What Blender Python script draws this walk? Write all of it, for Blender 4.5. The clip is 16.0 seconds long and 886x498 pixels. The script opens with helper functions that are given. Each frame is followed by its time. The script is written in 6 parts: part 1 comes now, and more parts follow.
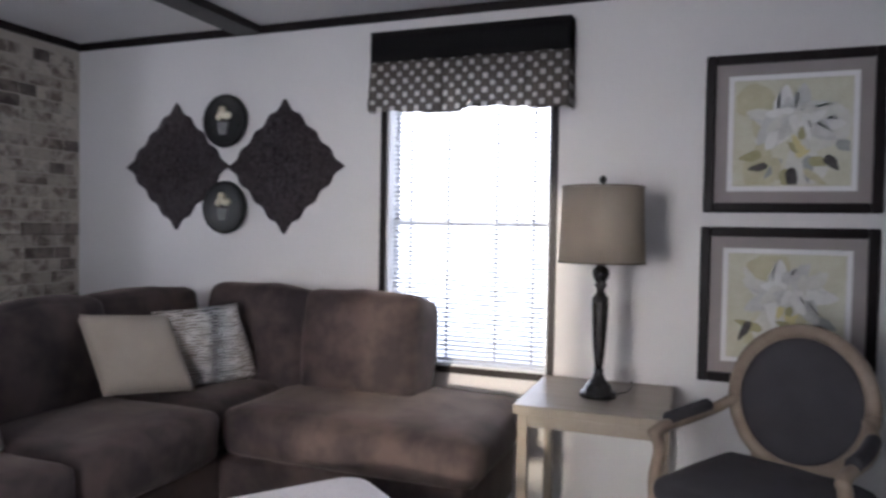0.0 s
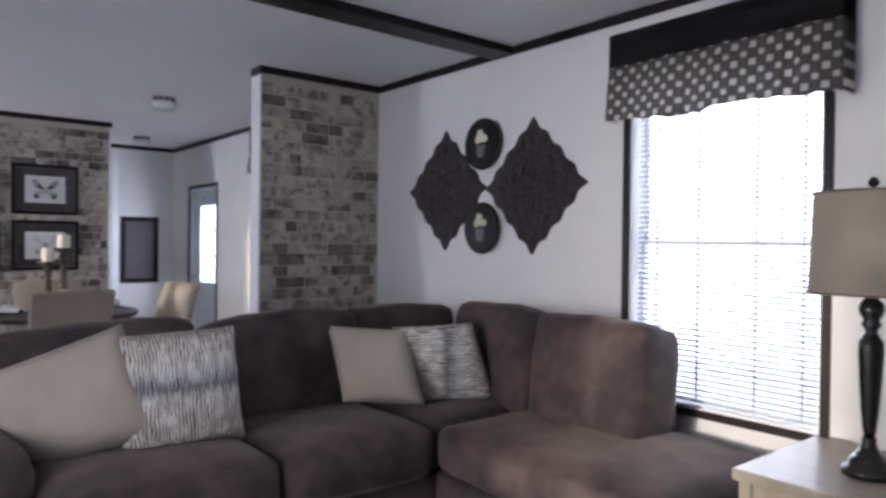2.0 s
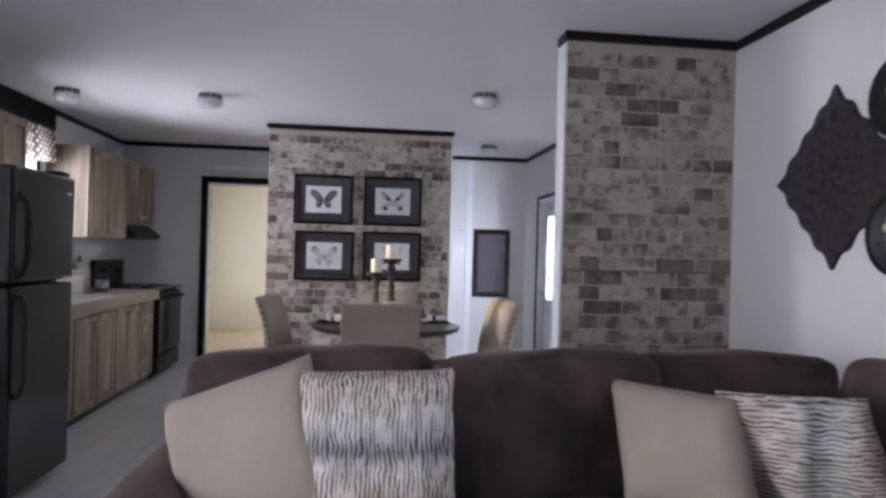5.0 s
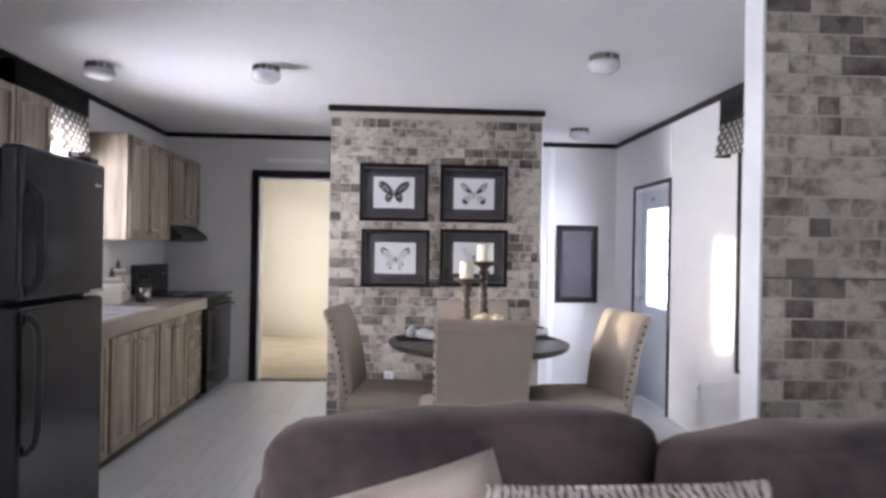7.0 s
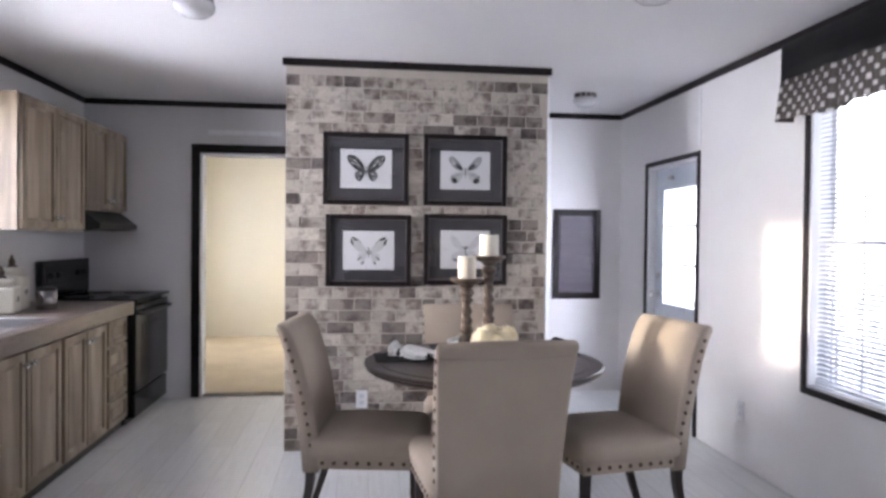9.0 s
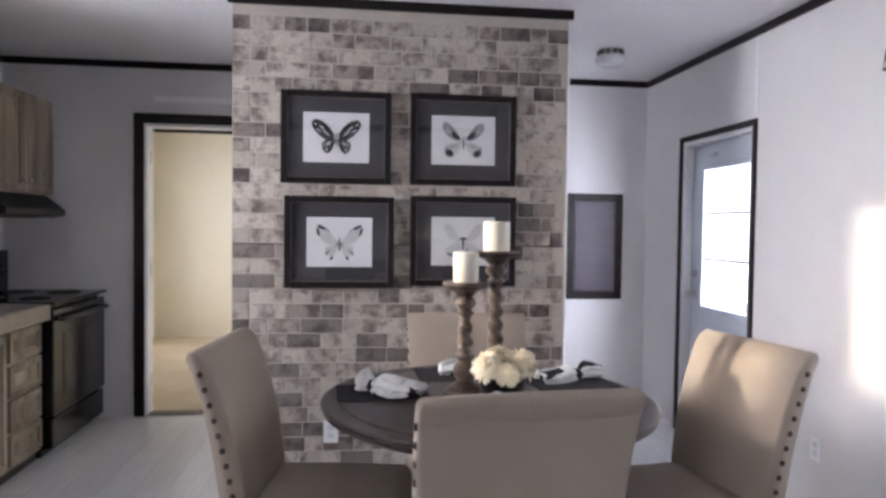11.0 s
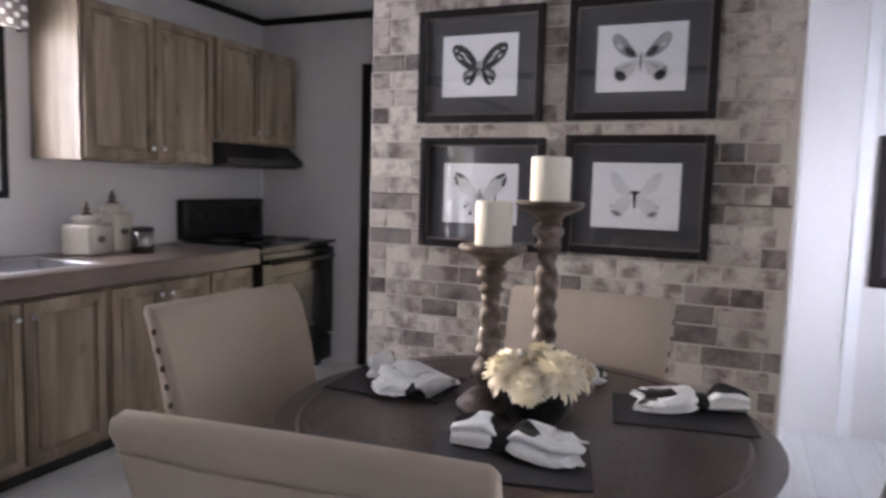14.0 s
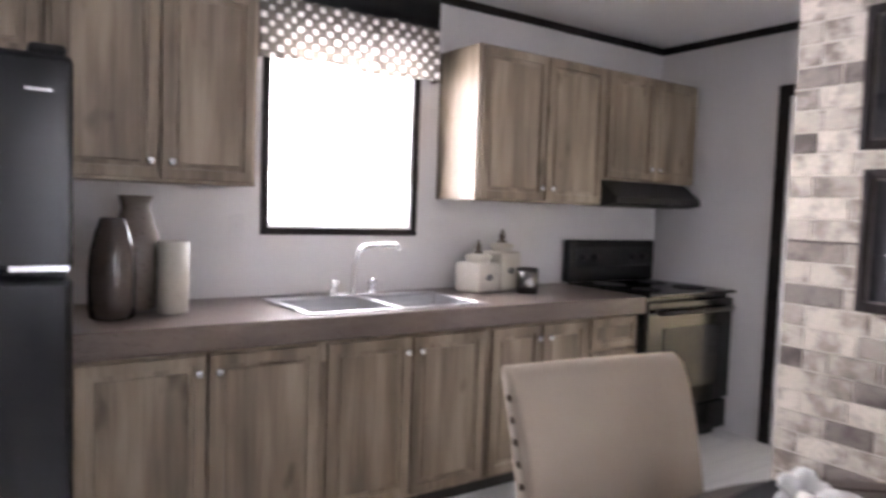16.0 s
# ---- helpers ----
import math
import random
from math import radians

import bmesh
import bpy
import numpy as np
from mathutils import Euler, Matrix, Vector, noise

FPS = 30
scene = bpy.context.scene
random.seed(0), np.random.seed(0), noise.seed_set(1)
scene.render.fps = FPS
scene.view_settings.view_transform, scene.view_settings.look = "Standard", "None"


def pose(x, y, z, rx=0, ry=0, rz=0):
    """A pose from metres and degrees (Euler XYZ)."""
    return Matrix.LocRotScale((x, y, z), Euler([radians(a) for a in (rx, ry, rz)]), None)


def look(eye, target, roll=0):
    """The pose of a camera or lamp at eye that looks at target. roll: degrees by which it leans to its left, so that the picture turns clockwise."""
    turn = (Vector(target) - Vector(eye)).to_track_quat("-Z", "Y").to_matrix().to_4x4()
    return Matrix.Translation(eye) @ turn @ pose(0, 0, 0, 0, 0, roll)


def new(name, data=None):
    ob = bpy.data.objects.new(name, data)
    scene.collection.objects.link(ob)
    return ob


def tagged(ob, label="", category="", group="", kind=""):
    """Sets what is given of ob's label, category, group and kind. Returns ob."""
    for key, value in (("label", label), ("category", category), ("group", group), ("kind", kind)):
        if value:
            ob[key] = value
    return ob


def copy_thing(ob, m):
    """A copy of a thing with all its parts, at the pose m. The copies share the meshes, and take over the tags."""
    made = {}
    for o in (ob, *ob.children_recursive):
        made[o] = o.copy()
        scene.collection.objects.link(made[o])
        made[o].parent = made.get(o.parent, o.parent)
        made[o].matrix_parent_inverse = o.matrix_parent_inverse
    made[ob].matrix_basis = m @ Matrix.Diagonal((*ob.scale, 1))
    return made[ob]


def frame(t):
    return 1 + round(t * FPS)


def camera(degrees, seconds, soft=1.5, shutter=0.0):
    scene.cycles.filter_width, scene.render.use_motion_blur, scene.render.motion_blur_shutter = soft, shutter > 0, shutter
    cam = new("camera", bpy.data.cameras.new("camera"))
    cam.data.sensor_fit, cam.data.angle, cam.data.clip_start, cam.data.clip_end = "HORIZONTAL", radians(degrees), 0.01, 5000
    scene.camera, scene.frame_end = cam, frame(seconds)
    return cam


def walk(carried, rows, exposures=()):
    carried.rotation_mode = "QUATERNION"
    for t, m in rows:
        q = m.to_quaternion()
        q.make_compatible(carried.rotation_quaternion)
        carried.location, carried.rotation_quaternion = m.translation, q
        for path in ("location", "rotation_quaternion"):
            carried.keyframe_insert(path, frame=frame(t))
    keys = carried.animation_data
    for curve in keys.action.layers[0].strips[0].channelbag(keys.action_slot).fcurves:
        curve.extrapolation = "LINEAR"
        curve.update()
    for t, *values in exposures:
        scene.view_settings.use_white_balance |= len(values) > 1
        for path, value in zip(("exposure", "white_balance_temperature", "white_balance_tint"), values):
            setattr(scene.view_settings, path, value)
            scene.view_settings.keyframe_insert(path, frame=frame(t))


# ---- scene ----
cam = camera(65.9, 16.0, soft=2.9, shutter=0.5)
PATH = [
    (0, (0.695, 1.174, 1.324), (-0.001, 3.048, 1.266), 1.0),
    (0.5, (0.836, 1.261, 1.33), (-0.112, 3.022, 1.271), 0.8),
    (1, (0.955, 1.409, 1.344), (-0.223, 3.024, 1.285), 0.6),
    (1.5, (1.05, 1.555, 1.334), (-0.331, 3.001, 1.307), 0.7),
    (2, (1.121, 1.707, 1.338), (-0.431, 2.969, 1.32), 0.7),
    (2.5, (1.127, 1.909, 1.332), (-0.549, 2.999, 1.323), 0.7),
    (3, (1.096, 2.102, 1.321), (-0.688, 3.007, 1.317), 0.9),
    (3.5, (1.015, 2.276, 1.309), (-0.86, 2.972, 1.306), 1.1),
    (4, (0.849, 2.429, 1.306), (-1.086, 2.932, 1.301), 1.3),
    (4.5, (0.582, 2.519, 1.306), (-1.382, 2.899, 1.308), 1.2),
    (5, (0.344, 2.55, 1.319), (-1.642, 2.784, 1.33), 1.6),
    (7.5, (-0.864, 2.164, 1.334), (-2.86, 2.284, 1.338), 1.0),
    (8, (-1.12, 2.117, 1.346), (-3.113, 2.279, 1.323), 0.9),
    (8.5, (-1.352, 2.142, 1.349), (-3.343, 2.33, 1.311), 0.9),
    (9, (-1.639, 2.17, 1.353), (-3.625, 2.403, 1.317), 0.6),
    (11.5, (-2.733, 2.416, 1.337), (-4.718, 2.65, 1.262), 0.8),
    (12, (-2.873, 2.577, 1.312), (-4.869, 2.665, 1.22), 0.9),
    (12.5, (-2.946, 2.747, 1.31), (-4.94, 2.656, 1.184), 1.1),
    (13, (-3.069, 2.928, 1.313), (-5.036, 2.615, 1.131), 1.3),
    (13.5, (-3.238, 3.075, 1.304), (-5.153, 2.528, 1.12), 1.4),
    (14, (-3.335, 3.175, 1.296), (-5.165, 2.39, 1.107), 1.6),
    (14.5, (-3.464, 3.248, 1.293), (-5.159, 2.2, 1.121), 1.9),
    (15, (-3.568, 3.259, 1.293), (-5.084, 1.965, 1.129), 1.9),
    (15.5, (-3.588, 3.155, 1.283), (-4.927, 1.674, 1.165), 2.1),
    (16, (-3.633, 2.982, 1.316), (-4.763, 1.336, 1.199), 2.0),
]
EXPOSURE = [(0.0, 0.98, 5700, 18.0), (1.5, 1.12, 5650, 18.0), (3.5, 1.36, 5600, 18.0), (4.5, 1.42, 5600, 19.0), (5.0, 1.5, 5700, 20.0), (7.5, 2.18, 5800, 20.0), (9.0, 2.1, 5800, 20.0), (11.5, 1.78, 5850, 21.0), (12.5, 1.64, 5850, 22.0), (14.0, 1.74, 5950, 22.0), (14.5, 2.0, 6020, 22.0), (15.0, 2.16, 6080, 22.0), (16.0, 2.48, 6120, 22.0)]
walk(cam, [(t, look(eye, target, roll)) for t, eye, target, roll in PATH], EXPOSURE)

# ---- plan, in metres ----
NORTH, SOUTH, WEST, EAST, HIGH = 4.44, -0.08, -7.488, 4.2, 2.445   # inner faces and ceiling height
PART_X, PART_Y0, PART_Y1 = -5.972, 1.69, 3.35                     # brick-papered partition before the hall
WING_X, WING_Y = -2.985, 3.545                                    # brick-papered wing wall by the sofa
ROOM_W, ROOM_N = -10.9, 2.6                                       # the bedroom behind the west wall
LIV_WIN = (-0.838, 0.028, 0.628, 2.08)
DIN_WIN = (-4.897, -4.02, 0.60, 2.09)
KIT_WIN = (-5.518, -4.745, 1.203, 2.09)
SOU_WIN = (-0.98, -0.06, 0.60, 2.08)
BED_WIN = (-10.3, -9.35, 0.50, 2.02)
PATIO = (-6.905, -6.076, 0.0, 1.925)
BED_DOOR = (0.832, 1.66, 0.0, 2.027)


# ---- sky, sun and window light ----
world = bpy.data.worlds.new("sky")
scene.world = world
world.use_nodes = True
sky = world.node_tree.nodes.new("ShaderNodeTexSky")
sky.sky_type, sky.sun_disc, sky.sun_elevation, sky.sun_rotation = "NISHITA", False, radians(7), radians(178)
world.node_tree.links.new(sky.outputs[0], world.node_tree.nodes["Background"].inputs[0])
world.node_tree.nodes["Background"].inputs[1].default_value = 0.12

sun = new("sun", bpy.data.lights.new("sun", "SUN"))
sun.data.energy, sun.data.angle, sun.data.color = 1.05, radians(2.0), (1.0, 0.83, 0.56)
sun.matrix_world = look((-5, -8, 2.4), (-4.64, 0, 1.46))


def window_light(name, x, y, z, wide, high, watts, toward, colour=(0.93, 0.96, 1.0)):
    lamp = new(name, bpy.data.lights.new(name, "AREA"))
    lamp.data.shape, lamp.data.size, lamp.data.size_y = "RECTANGLE", wide, high
    lamp.data.energy, lamp.data.color = watts, colour
    lamp.matrix_world = look((x, y, z), (x, y + toward, z))
    return lamp


window_light("window_light_living", -0.41, NORTH + 0.42, 1.34, 1.5, 1.9, 12, -1)
window_light("window_light_dining", -4.46, NORTH + 0.42, 1.34, 1.5, 1.9, 4, -1)
patio_light = window_light("window_light_patio", -5.85, NORTH + 0.6, 1.5, 0.6, 2.0, 30, -1)
patio_light.matrix_world = look((-5.85, NORTH + 0.6, 1.5), (-6.85, NORTH - 0.05, 1.2))
window_light("window_light_kitchen", -5.13, SOUTH - 0.42, 1.66, 1.3, 1.2, 38, 1, (1.0, 0.98, 0.95))
window_light("window_light_south", -0.52, SOUTH - 0.42, 1.34, 1.5, 1.9, 31, 1, (1.0, 0.98, 0.95))
window_light("window_light_bedroom", -9.83, SOUTH - 0.42, 1.26, 1.5, 1.9, 24, 1, (1.0, 0.98, 0.92))


# ---- materials ----
def nodes_of(name):
    m = bpy.data.materials.new(name)
    m.use_nodes = True
    return m, m.node_tree.nodes, m.node_tree.links, m.node_tree.nodes["Principled BSDF"]


def coords(nodes, links, stretch=(1, 1, 1), vary=0.0):
    """Local metres, stretched; vary shifts the pattern from object to object."""
    tex, mapping = nodes.new("ShaderNodeTexCoord"), nodes.new("ShaderNodeMapping")
    mapping.inputs["Scale"].default_value = stretch
    links.new(tex.outputs["Object"], mapping.inputs["Vector"])
    if vary:
        info, scale = nodes.new("ShaderNodeObjectInfo"), nodes.new("ShaderNodeVectorMath")
        scale.operation = "SCALE"
        scale.inputs["Scale"].default_value = vary
        comb = nodes.new("ShaderNodeCombineXYZ")
        for n in range(3):
            links.new(info.outputs["Random"], comb.inputs[n])
        links.new(comb.outputs[0], scale.inputs[0])
        links.new(scale.outputs[0], mapping.inputs["Location"])
    return mapping.outputs[0]


def noise_node(nodes, links, vector, scale, detail=4.0, rough=0.55):
    n = nodes.new("ShaderNodeTexNoise")
    n.inputs["Scale"].default_value, n.inputs["Detail"].default_value, n.inputs["Roughness"].default_value = scale, detail, rough
    links.new(vector, n.inputs["Vector"])
    return n.outputs[0]


def ramp_node(nodes, links, value, stops):
    r = nodes.new("ShaderNodeValToRGB")
    while len(r.color_ramp.elements) < len(stops):
        r.color_ramp.elements.new(0.5)
    for e, (at, colour) in zip(r.color_ramp.elements, stops):
        e.position, e.color = at, (*colour, 1) if len(colour) == 3 else colour
    links.new(value, r.inputs[0])
    return r.outputs[0]


def mix_node(nodes, links, factor, a, b, blend="MIX"):
    m = nodes.new("ShaderNodeMix")
    m.data_type, m.blend_type = "RGBA", blend
    for socket, v in ((m.inputs[0], factor), (m.inputs[6], a), (m.inputs[7], b)):
        if isinstance(v, (int, float)):
            socket.default_value = v
        elif isinstance(v, tuple):
            socket.default_value = (*v, 1)
        else:
            links.new(v, socket)
    return m.outputs[2]


def math_node(nodes, links, op, a, b=0.0, c=0.0):
    m = nodes.new("ShaderNodeMath")
    m.operation = op
    for socket, v in zip(m.inputs, (a, b, c)):
        if isinstance(v, (int, float)):
            socket.default_value = v
        else:
            links.new(v, socket)
    return m.outputs[0]


def bump_node(nodes, links, height, bsdf, strength, distance=0.01):
    b = nodes.new("ShaderNodeBump")
    b.inputs["Strength"].default_value, b.inputs["Distance"].default_value = strength, distance
    links.new(height, b.inputs["Height"])
    links.new(b.outputs[0], bsdf.inputs["Normal"])


def surface(name, dark, light, scale=3.0, fine=60.0, rough=0.6, metal=0.0, bump=0.15, stretch=(1, 1, 1), vary=0.0, sheen=0.0, contrast=0.25, depth=0.004, coat=0.0, spec=0.5):
    """A plain surface: slow variation between two colours, fine grain, bump."""
    m, nodes, links, bsdf = nodes_of(name)
    v = coords(nodes, links, stretch, vary)
    slow, quick = noise_node(nodes, links, v, scale), noise_node(nodes, links, v, fine, 3)
    both = math_node(nodes, links, "MULTIPLY_ADD", quick, 0.35, math_node(nodes, links, "MULTIPLY", slow, 0.65))
    links.new(ramp_node(nodes, links, both, ((0.5 - contrast, dark), (0.5 + contrast, light))), bsdf.inputs["Base Color"])
    r = math_node(nodes, links, "MULTIPLY_ADD", quick, 0.2, rough - 0.1)
    links.new(r, bsdf.inputs["Roughness"])
    bsdf.inputs["Metallic"].default_value = metal
    bsdf.inputs["Sheen Weight"].default_value = sheen
    bsdf.inputs["Coat Weight"].default_value = coat
    bsdf.inputs["Specular IOR Level"].default_value = spec
    if bump:
        bump_node(nodes, links, quick, bsdf, bump, depth)
    return m


WALL = surface("wall_panel_white", (0.66, 0.65, 0.65), (0.74, 0.73, 0.725), 1.2, 90, 0.55, bump=0.08)
CEIL = surface("ceiling_white", (0.7, 0.695, 0.7), (0.77, 0.765, 0.77), 0.9, 140, 0.85, bump=0.35, depth=0.003)
CREAM = surface("bedroom_wall_cream", (0.74, 0.705, 0.585), (0.8, 0.765, 0.65), 1.0, 80, 0.6, bump=0.08)
CARPET = surface("bedroom_carpet", (0.45, 0.38, 0.26), (0.62, 0.54, 0.4), 3, 300, 0.95, bump=0.6)
ESPRESSO = surface("espresso_trim", (0.007, 0.005, 0.006), (0.018, 0.012, 0.012), 2, 40, 0.38, stretch=(1, 1, 8), bump=0.06, spec=0.25)
WHITE_VINYL = surface("white_vinyl", (0.76, 0.77, 0.79), (0.84, 0.85, 0.86), 2, 50, 0.4, bump=0.03)
DOOR_PAINT = surface("door_paint_blue_white", (0.62, 0.67, 0.74), (0.7, 0.75, 0.8), 2, 60, 0.45, bump=0.04)
SLAT = surface("blind_slat", (0.54, 0.55, 0.57), (0.6, 0.61, 0.63), 3, 40, 0.45, bump=0.0)
thin_slat, mixed_slat = SLAT.node_tree.nodes.new("ShaderNodeBsdfTranslucent"), SLAT.node_tree.nodes.new("ShaderNodeMixShader")
thin_slat.inputs[0].default_value, mixed_slat.inputs[0].default_value = (0.78, 0.83, 0.9, 1), 0.3
SLAT.node_tree.links.new(SLAT.node_tree.nodes["Principled BSDF"].outputs[0], mixed_slat.inputs[1])
SLAT.node_tree.links.new(thin_slat.outputs[0], mixed_slat.inputs[2])
SLAT.node_tree.links.new(mixed_slat.outputs[0], SLAT.node_tree.nodes["Material Output"].inputs[0])
CHROME = surface("chrome", (0.75, 0.75, 0.76), (0.9, 0.9, 0.9), 5, 80, 0.18, metal=1.0, bump=0.0)
STEEL = surface("brushed_steel", (0.5, 0.5, 0.51), (0.68, 0.68, 0.69), 4, 120, 0.3, metal=1.0, bump=0.04, stretch=(1, 12, 12))
BLACK_GLOSS = surface("black_appliance", (0.004, 0.004, 0.005), (0.009, 0.009, 0.011), 3, 200, 0.2, bump=0.1, depth=0.0008, spec=0.45)
BLACK_MATT = surface("black_plastic", (0.007, 0.007, 0.008), (0.018, 0.017, 0.018), 3, 80, 0.5, bump=0.05, spec=0.3)


def glass_material(name, tint=(1, 1, 1), rough=0.0):
    m, nodes, links, bsdf = nodes_of(name)
    bsdf.inputs["Base Color"].default_value = (*tint, 1)
    bsdf.inputs["Transmission Weight"].default_value, bsdf.inputs["Roughness"].default_value = 1.0, rough
    bsdf.inputs["IOR"].default_value = 1.45
    return m


GLASS = glass_material("clear_glass")


def floor_material():
    """Pale grey plank-look sheet vinyl with a soft sheen."""
    m, nodes, links, bsdf = nodes_of("pale_plank_vinyl")
    v = coords(nodes, links)
    brick = nodes.new("ShaderNodeTexBrick")
    brick.inputs["Color1"].default_value, brick.inputs["Color2"].default_value = (0.6, 0.61, 0.61, 1), (0.69, 0.7, 0.7, 1)
    brick.inputs["Mortar"].default_value = (0.5, 0.5, 0.505, 1)
    brick.inputs["Scale"].default_value, brick.inputs["Mortar Size"].default_value = 1.0, 0.0022
    brick.inputs["Brick Width"].default_value, brick.inputs["Row Height"].default_value = 1.22, 0.17
    links.new(v, brick.inputs["Vector"])
    grain = noise_node(nodes, links, coords(nodes, links, (1.2, 16, 1)), 3.0, 6)
    tone = ramp_node(nodes, links, grain, ((0.3, (0.9, 0.9, 0.9)), (0.7, (1.05, 1.05, 1.05))))
    links.new(mix_node(nodes, links, 1.0, brick.outputs[0], tone, "MULTIPLY"), bsdf.inputs["Base Color"])
    links.new(math_node(nodes, links, "MULTIPLY_ADD", grain, 0.2, 0.24), bsdf.inputs["Roughness"])
    bump_node(nodes, links, grain, bsdf, 0.08, 0.003)
    return m


FLOOR = floor_material()


# ---- building helpers ----
def part(name, bm, material, parent=None, label="", smooth=False):
    """One mesh object out of a bmesh, under its thing or part."""
    mesh = bpy.data.meshes.new(name)
    bmesh.ops.recalc_face_normals(bm, faces=bm.faces)
    bm.to_mesh(mesh)
    bm.free()
    for p in mesh.polygons:
        p.use_smooth = smooth
    mesh.materials.append(material)
    ob = new(name, mesh)
    if parent:
        ob.parent = parent
    if label:
        tagged(ob, label)
    return ob


def share(name, mesh, parent, m, label=""):
    """Another object on the same mesh, at pose m under its parent."""
    ob = new(name, mesh)
    ob.parent, ob.matrix_basis = parent, m
    if label:
        tagged(ob, label)
    return ob


def thing(name, label, category, m=None, group="", kind=""):
    ob = new(name)
    ob.empty_display_size = 0.1
    if m is not None:
        ob.matrix_basis = m
    return tagged(ob, label, category, group, kind)


def structure(name, bm, material, label, category, smooth=False):
    return tagged(part(name, bm, material, None, "", smooth), label, category, "", "structure")


def add_box(bm, x0, x1, y0, y1, z0, z1, bevel=0.0, segments=2):
    m = Matrix.LocRotScale(((x0 + x1) / 2, (y0 + y1) / 2, (z0 + z1) / 2), None, (abs(x1 - x0), abs(y1 - y0), abs(z1 - z0)))
    made = bmesh.ops.create_cube(bm, size=1.0, matrix=m)
    if bevel:
        edges = {e for v in made["verts"] for e in v.link_edges}
        bmesh.ops.bevel(bm, geom=list(edges), offset=bevel, segments=segments, affect="EDGES", profile=0.5)
    return bm


def box(*args, **kw):
    return add_box(bmesh.new(), *args, **kw)


def lathe(profile, segments=32, bm=None, twist=None):
    """Turns a list of (radius, z) round z; twist(angle, z) scales the radius."""
    bm = bm or bmesh.new()
    rings = []
    for r, z in profile:
        ring = []
        for n in range(segments):
            a = 2 * math.pi * n / segments
            k = r * (twist(a, z) if twist else 1.0)
            ring.append(bm.verts.new((k * math.cos(a), k * math.sin(a), z)))
        rings.append(ring)
    for low, up in zip(rings, rings[1:]):
        for n in range(segments):
            bm.faces.new((low[n], low[(n + 1) % segments], up[(n + 1) % segments], up[n]))
    bm.faces.new(rings[0][::-1])
    bm.faces.new(rings[-1])
    return bm


def tube(points, radius, sides=10, bm=None, taper=None):
    """A round bar along points."""
    bm = bm or bmesh.new()
    rings, pts = [], [Vector(p) for p in points]
    for n, p in enumerate(pts):
        way = (pts[min(n + 1, len(pts) - 1)] - pts[max(n - 1, 0)]).normalized()
        side = way.orthogonal().normalized() if n == 0 else (side - way * side.dot(way)).normalized()
        other = way.cross(side)
        r = radius * (taper(n / (len(pts) - 1)) if taper else 1.0)
        rings.append([bm.verts.new(p + r * (math.cos(a) * side + math.sin(a) * other)) for a in (2 * math.pi * k / sides for k in range(sides))])
    for low, up in zip(rings, rings[1:]):
        for k in range(sides):
            bm.faces.new((low[k], low[(k + 1) % sides], up[(k + 1) % sides], up[k]))
    bm.faces.new(rings[0][::-1])
    bm.faces.new(rings[-1])
    return bm


def spline(points, steps=8):
    """A smooth line through points."""
    p = [Vector(q) for q in points]
    p = [2 * p[0] - p[1]] + p + [2 * p[-1] - p[-2]]
    out = []
    for a, b, c, d in zip(p, p[1:], p[2:], p[3:]):
        for k in range(steps):
            t = k / steps
            out.append(0.5 * (2 * b + (c - a) * t + (2 * a - 5 * b + 4 * c - d) * t * t + (3 * b - a - 3 * c + d) * t ** 3))
    return out + [p[-2]]


def cushion(sx, sy, sz, round_by=0.06, puff=0.03, cuts=9, wobble=0.006, seed=0.0):
    """A soft upholstered block about its centre, bulging on every face."""
    bm = bmesh.new()
    bmesh.ops.create_cube(bm, size=2.0)
    bmesh.ops.subdivide_edges(bm, edges=bm.edges[:], cuts=cuts, use_grid_fill=True)
    half = Vector((sx / 2, sy / 2, sz / 2))
    r = min(round_by, *half)
    for v in bm.verts:
        u = Vector([math.sin(c * math.pi / 2) for c in v.co])
        p = Vector([u[n] * half[n] for n in range(3)])
        core = Vector([max(-half[n] + r, min(half[n] - r, p[n])) for n in range(3)])
        out = p - core
        if out.length > 1e-6:
            p = core + out.normalized() * r if out.length > r else p
        for n in range(3):
            if abs(v.co[n]) > 0.999:
                a, b = (n + 1) % 3, (n + 2) % 3
                p[n] += math.copysign(puff * (1 - u[a] ** 2) * (1 - u[b] ** 2), v.co[n])
        p += Vector(noise.noise_vector(p * 5 + Vector((seed, seed, seed)))) * wobble
        v.co = p
    return bm


